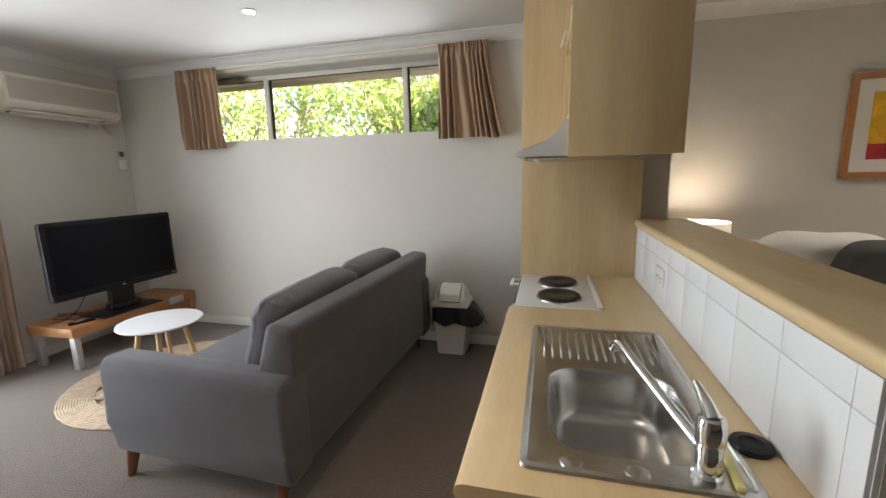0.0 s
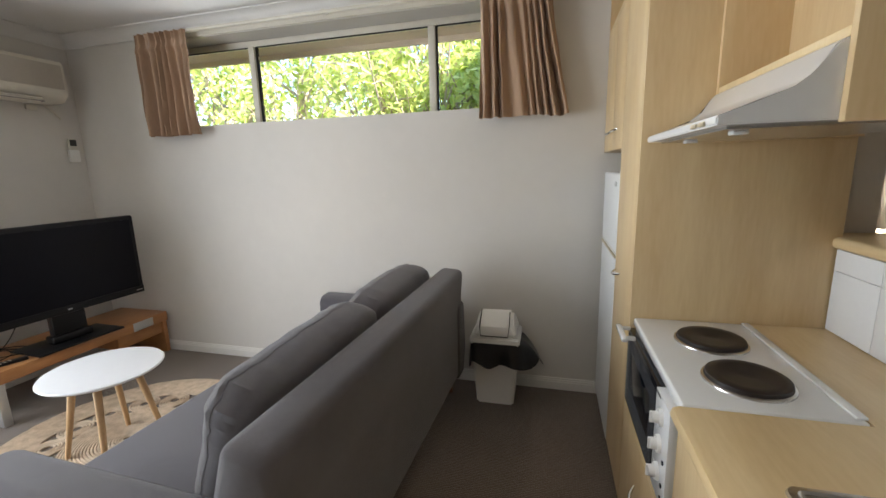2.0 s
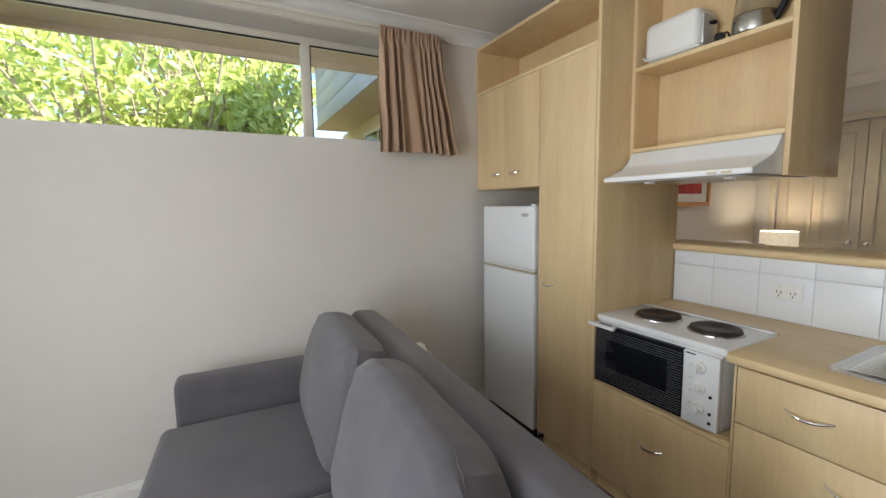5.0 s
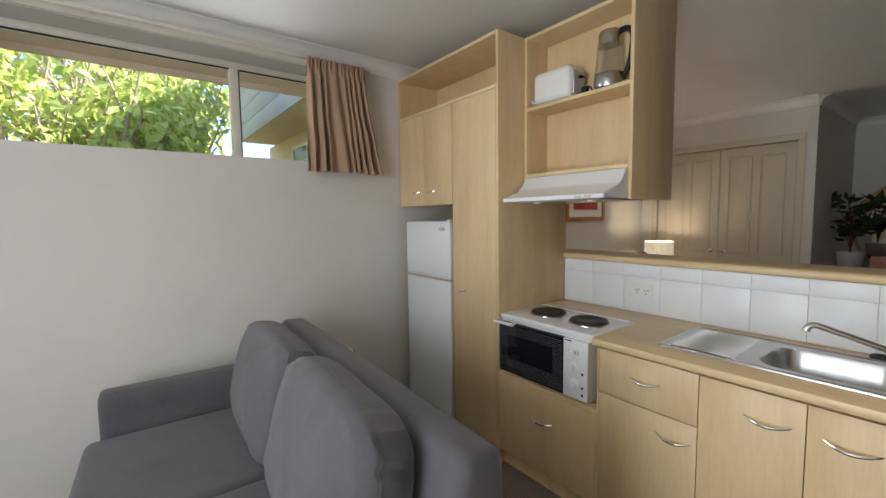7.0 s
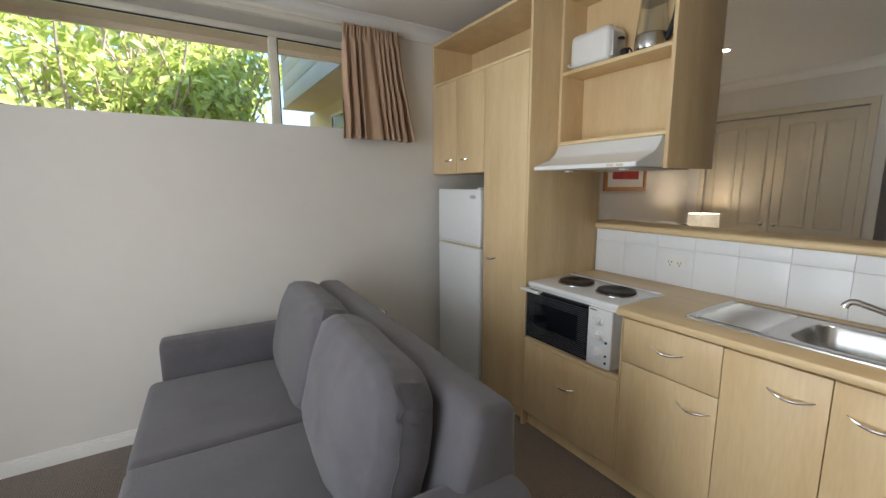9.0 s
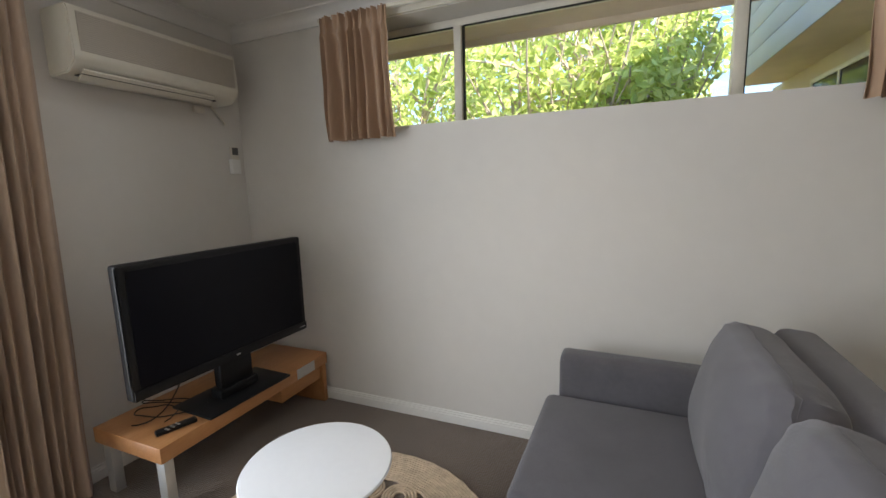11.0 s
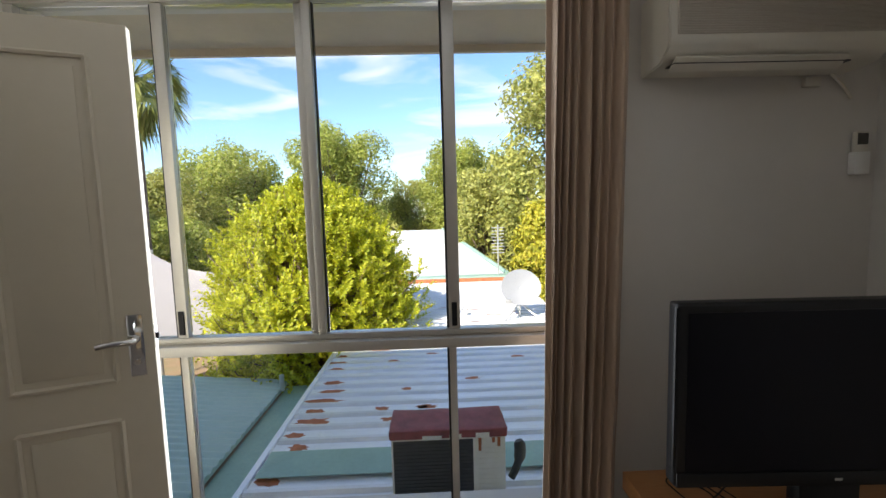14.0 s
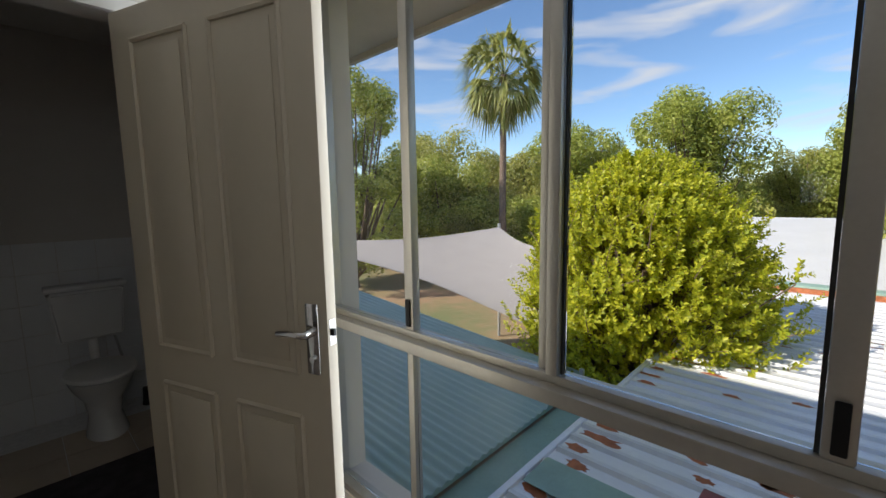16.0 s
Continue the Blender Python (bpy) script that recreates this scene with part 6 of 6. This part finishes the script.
# ---- trees ----
L_LIME = leaf_mat("lime_leaf", (0.30, 0.36, 0.02), (0.74, 0.71, 0.055), 0.5)
L_MID = leaf_mat("mid_green_leaf", (0.24, 0.30, 0.05), (0.54, 0.56, 0.13), 0.45)
L_OLIVE = leaf_mat("olive_leaf", (0.24, 0.27, 0.06), (0.56, 0.54, 0.15), 0.45)
L_AUT = leaf_mat("yellow_green_leaf", (0.30, 0.33, 0.03), (0.68, 0.58, 0.06), 0.4)
L_WIN = leaf_mat("bright_shrub_leaf", (0.34, 0.44, 0.09), (0.74, 0.80, 0.32), 0.5)
L_PALM = leaf_mat("palm_frond", (0.20, 0.24, 0.06), (0.48, 0.47, 0.16), 0.4)


def tree(name, x, y, base, blobs, leaf, count, size, material, label, trunk_r=0.18, seed=1, bark=None, loose=0.22, twigs=0):
    """A trunk with limbs to each clump, and a crown of single leaves spread through the clumps."""
    rnd = random.Random(seed)
    root = thing(name, (x, y, base), label, "tree")
    bm = B()
    lo = min(b[2] - b[3] * 0.4 for b in blobs)
    fork = Vector((x, y, base + max(0.4, (lo - base) * 0.7)))
    tube(bm, [(x, y, base), tuple(Vector((x, y, base)).lerp(fork, 0.5) + Vector((0.05, -0.04, 0))), tuple(fork)], [trunk_r, trunk_r * 0.8, trunk_r * 0.65], 8)
    for b in blobs:
        c = Vector(b[:3])
        tube(bm, bez(fork, fork.lerp(c, 0.5) + Vector((rnd.uniform(-.3, .3), rnd.uniform(-.3, .3), 0.2)), c, 6), [trunk_r * 0.5 * (1 - i / 8) for i in range(7)], 6)
    for _ in range(twigs):
        b = rnd.choice(blobs)
        c = Vector(b[:3]) + Vector((rnd.uniform(-1, 1), rnd.uniform(-1, 1), rnd.uniform(-1, 1))) * b[3] * 1.15
        a = fork.lerp(Vector(b[:3]), rnd.uniform(0.3, 0.9))
        tube(bm, bez(a, a.lerp(c, 0.5) + Vector((rnd.uniform(-.25, .25), rnd.uniform(-.25, .25), rnd.uniform(-.1, .3))), c, 5), [trunk_r * rnd.uniform(0.14, 0.3) * (1 - i / 7) for i in range(6)], 5)
    part("trunk", bm, bark or BARK, root)
    tot = sum(b[3] ** 2 for b in blobs)
    vs, fs = [], []
    for cx, cy, cz, r in blobs:
        sub = [(Vector((rnd.gauss(0, 1), rnd.gauss(0, 1), rnd.gauss(0, 1))).normalized(), rnd.uniform(0.75, 1.12)) for _ in range(26)]
        for _ in range(int(count * r * r / tot)):
            d0, q = rnd.choice(sub)
            d = (d0 + Vector((rnd.gauss(0, 1), rnd.gauss(0, 1), rnd.gauss(0, 1))) * loose).normalized()
            p = Vector((cx, cy, cz)) + d * r * q * (1 - 0.45 * rnd.random() ** 2.2)
            nrm = (d + Vector((rnd.uniform(-1, 1), rnd.uniform(-1, 1), rnd.uniform(-0.6, 1.2))) * 0.8).normalized()
            a = nrm.orthogonal().normalized()
            a.rotate(Matrix.Rotation(rnd.uniform(0, 6.28), 3, nrm))
            e = nrm.cross(a)
            s = size * rnd.uniform(0.6, 1.4)
            k = len(vs)
            vs += [p - a * s, p + e * s * leaf + nrm * s * 0.2, p + a * s, p - e * s * leaf + nrm * s * 0.2]
            fs.append((k, k + 1, k + 2, k + 3))
    me = bpy.data.meshes.new("crown")
    me.from_pydata(vs, [], fs)
    me.materials.append(material)
    ob = new("crown", me)
    ob.parent = root
    ob.matrix_parent_inverse = root.matrix_world.inverted()
    return root


rnd = random.Random(21)


def shoot_tree(x, y, base, z0, z1, r, shoots, leaves, material, label, seed):
    """A dense bush of upright shoots, each set with pointed leaves."""
    rnd = random.Random(seed)
    root = thing("tree", (x, y, base), label, "tree")
    bm = B()
    fork = Vector((x, y, z0 + 0.25))
    tube(bm, [(x, y, base), (x + 0.05, y - 0.03, (base + z0) / 2), tuple(fork)], [0.14, 0.11, 0.09], 8)
    vs, fs = [], []
    for i in range(shoots):
        a, v = rnd.uniform(0, 6.283), rnd.random() ** 0.85
        zc = z0 + (z1 - z0) * v
        wide = r * max(0.05, 1 - abs(2 * v - 0.72) ** 2.4 / (1.28 ** 2.4 if v > 0.36 else 1.1)) ** 0.62
        wide *= 1 + 0.22 * noise.noise(Vector((math.cos(a) * 1.6, math.sin(a) * 1.6, zc * 1.1 + seed)))
        q = rnd.uniform(0.70, 1.04) + (rnd.uniform(0.08, 0.22) if rnd.random() < 0.2 else 0)
        tip = Vector((x + math.cos(a) * wide * q, y + math.sin(a) * wide * q, zc + rnd.uniform(-0.05, 0.3)))
        length = rnd.uniform(0.22, 0.5)
        out = Vector((math.cos(a) * wide, math.sin(a) * wide, 0.45 + 0.9 * v)).normalized()
        d = (out + Vector((0, 0, 0.45)) + Vector((rnd.gauss(0, 1), rnd.gauss(0, 1), rnd.gauss(0, 1))) * 0.42).normalized()
        foot = tip - d * length
        if i % 4 == 0:
            tube(bm, bez(fork, fork.lerp(foot, 0.6), foot, 3) + [tip], [0.02, 0.016, 0.012, 0.009, 0.003], 4)
        for k in range(leaves):
            t = (k + rnd.random()) / leaves
            p = foot.lerp(tip, t)
            side = d.orthogonal().normalized()
            side.rotate(Matrix.Rotation(k * 2.4 + rnd.uniform(-0.4, 0.4), 3, d))
            ld = (side * rnd.uniform(0.6, 1.0) + d * rnd.uniform(0.3, 0.9)).normalized()
            l = rnd.uniform(0.06, 0.10) * (1.1 - 0.3 * t)
            w = ld.cross(d + Vector((0.01, 0.02, 0))).normalized() * l * 0.32
            up = w.cross(ld) * 0.35
            b = len(vs)
            vs += [p, p + ld * l * 0.5 + w + up, p + ld * l, p + ld * l * 0.5 - w + up]
            fs.append((b, b + 1, b + 2, b + 3))
    part("trunk", bm, BARK, root)
    me = bpy.data.meshes.new("crown")
    me.from_pydata(vs, [], fs)
    me.materials.append(material)
    ob = new("crown", me)
    ob.parent = root
    ob.matrix_parent_inverse = root.matrix_world.inverted()
    return root


shoot_tree(-10.3, -0.98, GZ, -2.0, 1.95, 1.82, 4800, 20, L_LIME, "dense round lime-green tree beside the metal roof", 5)


def spread(cx, cy, z0, z1, r, k, rnd, flat=1.0):
    out = []
    for _ in range(k):
        a, q = rnd.uniform(0, 6.28), rnd.random() ** 0.5
        z = z0 + (z1 - z0) * rnd.random()
        t = 1 - 0.55 * max(0, (z - z0) / (z1 - z0) - 0.4)
        out.append((cx + math.cos(a) * r * q * t, cy + math.sin(a) * r * q * t, z, r * rnd.uniform(0.22, 0.40)))
    return out


# tall trees beyond the roofs
for i, (x, y, zt, r, mt, lab) in enumerate((
        (-20, 8.2, 8.2, 4.4, L_OLIVE, "tall olive-green tree behind the aerial"),
        (-17.5, 6.6, 1.8, 2.3, L_AUT, "yellow-green shrubby tree beyond the roof"),
        (-14, 7.2, 1.6, 2.6, L_AUT, "shrubby tree with yellowing leaves beyond the roof"),
        (-23, 4.6, 4.0, 2.4, L_OLIVE, "green tree beyond the roof"),
        (-42, 4.0, 8.2, 4.0, L_MID, "broad green tree in the distance"),
        (-45, -0.5, 5.0, 3.2, L_OLIVE, "thin grey-green tree in the distance"),
        (-37.5, -6.5, 9.2, 4.8, L_MID, "broad rounded green tree in the distance"),
        (-35, -14, 7.4, 4.4, L_MID, "broad green tree in the distance"),
        (-29, -16.5, 5.0, 3.8, L_OLIVE, "dark green tree behind the sail"),
        (-23, -18, 4.4, 3.8, L_MID, "leafy green tree behind the sail"),
        (-28, -24, 7.0, 4.6, L_OLIVE, "tall green tree beside the palm"),
        (-16, -17.5, 8.4, 3.2, L_MID, "tall leafy tree at the garden's edge"),
        (-34, 16, 8.5, 5.0, L_OLIVE, "tall green tree in the distance"),
        (-26, -12.5, 1.6, 3.0, L_MID, "low green tree behind the sail"),
        (-24, -18, 1.4, 3.0, L_OLIVE, "low green tree at the garden's edge"))):
    tree("tree", x, y, GZ, spread(x, y, GZ + 1.0, zt - r * 0.25, r * 0.95, 56, rnd), 0.5, 46000, 0.115 if r > 3.5 else 0.085, mt, lab, 0.22, 30 + i, None, 0.4)
tw = thing("far_trees", (-80, 0, GZ), "distant band of green bushland", "trees", kind="stuff")
vs, fs = [], []
for i in range(16000):
    a = radians(rnd.uniform(105, 262))
    d = rnd.uniform(62, 80)
    p = Vector((math.cos(a) * d, math.sin(a) * d, GZ + rnd.random() ** 0.8 * (6.5 + 2.5 * noise.noise(Vector((a * 6, 0, 0))))))
    nrm = Vector((rnd.uniform(0, 1) * -math.cos(a), rnd.uniform(0, 1) * -math.sin(a), rnd.uniform(0, 1))).normalized()
    u = nrm.orthogonal().normalized()
    u.rotate(Matrix.Rotation(rnd.uniform(0, 6.28), 3, nrm))
    e, s = nrm.cross(u), rnd.uniform(0.4, 0.9)
    k = len(vs)
    vs += [p - u * s, p + e * s * 0.6, p + u * s, p - e * s * 0.6]
    fs.append((k, k + 1, k + 2, k + 3))
me = bpy.data.meshes.new("foliage")
me.from_pydata(vs, [], fs)
me.materials.append(L_OLIVE)
ob = new("foliage", me)
ob.parent = tw
ob.matrix_parent_inverse = tw.matrix_world.inverted()

# fan palm
px, py, pz = -22.75, -12.5, 8.2
pm = thing("palm_tree", (px, py, GZ), "tall fan palm with drooping fronds", "palm tree")
part("trunk", tube(B(), [(px, py, GZ), (px + 0.1, py, 0.5), (px, py, pz)], [0.28, 0.2, 0.17], 10), BARK, pm)
rnd = random.Random(9)
bm = B()
for i in range(72):
    el = rnd.uniform(-1.25, 1.4)
    az = rnd.uniform(0, 6.28)
    d = Vector((math.cos(az) * math.cos(el), math.sin(az) * math.cos(el), math.sin(el)))
    l = rnd.uniform(1.2, 1.9) * (1.15 if el > 0.8 else 1.0)
    hub = Vector((px, py, pz)) + d * l
    tube(bm, [(px, py, pz), tuple(hub)], 0.02, 4)
    side = d.orthogonal().normalized()
    side.rotate(Matrix.Rotation(rnd.uniform(0, 6.28), 3, d))
    for k in range(15):
        t = -1.25 + 2.5 * k / 14
        q = (d * math.cos(t) + side * math.sin(t)).normalized()
        tip = hub + q * rnd.uniform(1.0, 1.4) + Vector((0, 0, -0.35 - 0.5 * rnd.random()))
        mid = hub + q * 0.55
        s = q.cross(Vector((0, 0, 1)))
        s = s.normalized() * 0.075 if s.length > 0.01 else Vector((0.05, 0, 0))
        a, b, c, e = bm.verts.new(hub), bm.verts.new(mid + s), bm.verts.new(tip), bm.verts.new(mid - s)
        bm.faces.new((a, b, c, e))
part("fronds", bm, L_PALM, pm, smooth=False)

# garden seen past the north window
for i, (x, y, blobs) in enumerate((
        (-5.2, 7.2, [(-5.0, 6.4, 2.2, 1.1), (-4.2, 6.6, 3.2, 1.1), (-5.8, 6.2, 3.3, 1.2), (-4.6, 6.8, 1.2, 1.2), (-6.6, 6.6, 2.2, 1.2)]),
        (-2.9, 7.4, [(-3.1, 6.3, 2.4, 0.9), (-2.2, 6.6, 3.0, 1.1), (-3.2, 6.8, 3.6, 1.1), (-2.5, 6.4, 1.6, 1.0), (-1.8, 6.2, 2.2, 0.8)]),
        (-1.5, 7.2, [(-1.6, 6.4, 2.3, 0.7), (-1.4, 7.0, 2.9, 0.7), (-1.9, 7.2, 3.4, 0.9), (-1.5, 6.6, 1.4, 0.8)]))):
    tree("tree", x, y, GZ, blobs, 0.5, 3800, 0.066, L_WIN, "leafy garden tree close outside the high window", 0.11, 60 + i, PALEBARK, 0.3, 70)
# added trees, their pale leaves standing in for bright sky between the branches
for i, (x, y, zt, r) in enumerate(((-9.5, 13.0, 6.0, 3.0), (-5.0, 14.0, 7.0, 3.2), (-1.2, 14.5, 6.5, 2.6))):
    tree("tree", x, y, GZ, spread(x, y, GZ + 1.5, zt, r, 26, rnd), 0.5, 6000, 0.12, L_WIN, "pale leafy tree added behind the garden to cover the sky", 0.16, 80 + i, PALEBARK, 0.4, 20)
nb = thing("neighbour_house", (1.6, 7.0, GZ), "neighbouring house with a deep grey boarded eave", "house")
part("wall", box(0.4, 4.0, 4.6, 9.0, GZ, 2.79), EAVE, nb)
part("soffit", box(-0.19, 0.4, 4.6, 8.6, 2.79, 2.82), EAVE, nb)
for i in range(4):
    part("board", box(-0.21, -0.19, 4.55, 8.35, 2.775 + i * 0.25, 3.02 + i * 0.25, 0.004), CLAD, nb)
part("roof", box(-0.3, 4.2, 4.4, 8.6, 3.78, 3.86), ROOFM, nb)
wn2 = part("window", box(0.385, 0.3995, 6.2, 7.5, 1.7, 2.55), OVENGLASS, nb, "dark window in the side wall")
for q in ((6.15, 6.2, 1.65, 2.6), (7.5, 7.55, 1.65, 2.6), (6.2, 7.5, 2.55, 2.6), (6.2, 7.5, 1.65, 1.7), (6.83, 6.87, 1.7, 2.55)):
    part("frame", box(0.37, 0.3845, *q, 0.004), ALU_W, wn2)

# ---- pieces ----
rows = ((0.8905, 1.0870), (1.0882, 1.156))
bm = box(0.4015, 0.4098, 0.521, PY - 0.001, 0.8890, 1.1575)
gb = part("grout_bed", bm, GROUT, nib)
y = PY - 0.004
first = [None, None]
while y > 0.54:
    w = min(0.1988, y - 0.523)
    for r, (z0, z1) in enumerate(rows):
        if w > 0.1975 and first[r] is not None:
            o = first[r].copy()
            scene.collection.objects.link(o)
            o.matrix_basis = Matrix.Translation((0, y - (PY - 0.004), 0))
        else:
            o = part("tile", box(0.3935, 0.4014, y - w, y, z0, z1, 0.0010), TILE, nib)
            if w > 0.1975 and first[r] is None:
                first[r] = o
    y -= 0.2
me = None
for i in range(10):
    for j in range(7):
        x0, y0 = -4.185 + i * 0.3, -0.57 - (j + 1) * 0.3
        if y0 < -2.36 or x0 > -1.45:
            continue
        if me is None:
            o = link("tile", box(0, 0.296, 0, 0.296, 0.0022, 0.006, 0.001), FTILE, bfl)
            me = o.data
        else:
            o = new("tile", me)
            o.parent = bfl
        o.location = (x0, y0, 0)
me = None
for i in range(15):
    for j in range(6):
        x0 = -4.18 + i * 0.2
        if me is None:
            o = link("tile", box(0, 0.197, 0, 0.006, 0, 0.197, 0.001), TILE, bws)
            me = o.data
        else:
            o = new("tile", me)
            o.parent = bws
        o.location = (x0, -2.3595, 0.006 + j * 0.2)
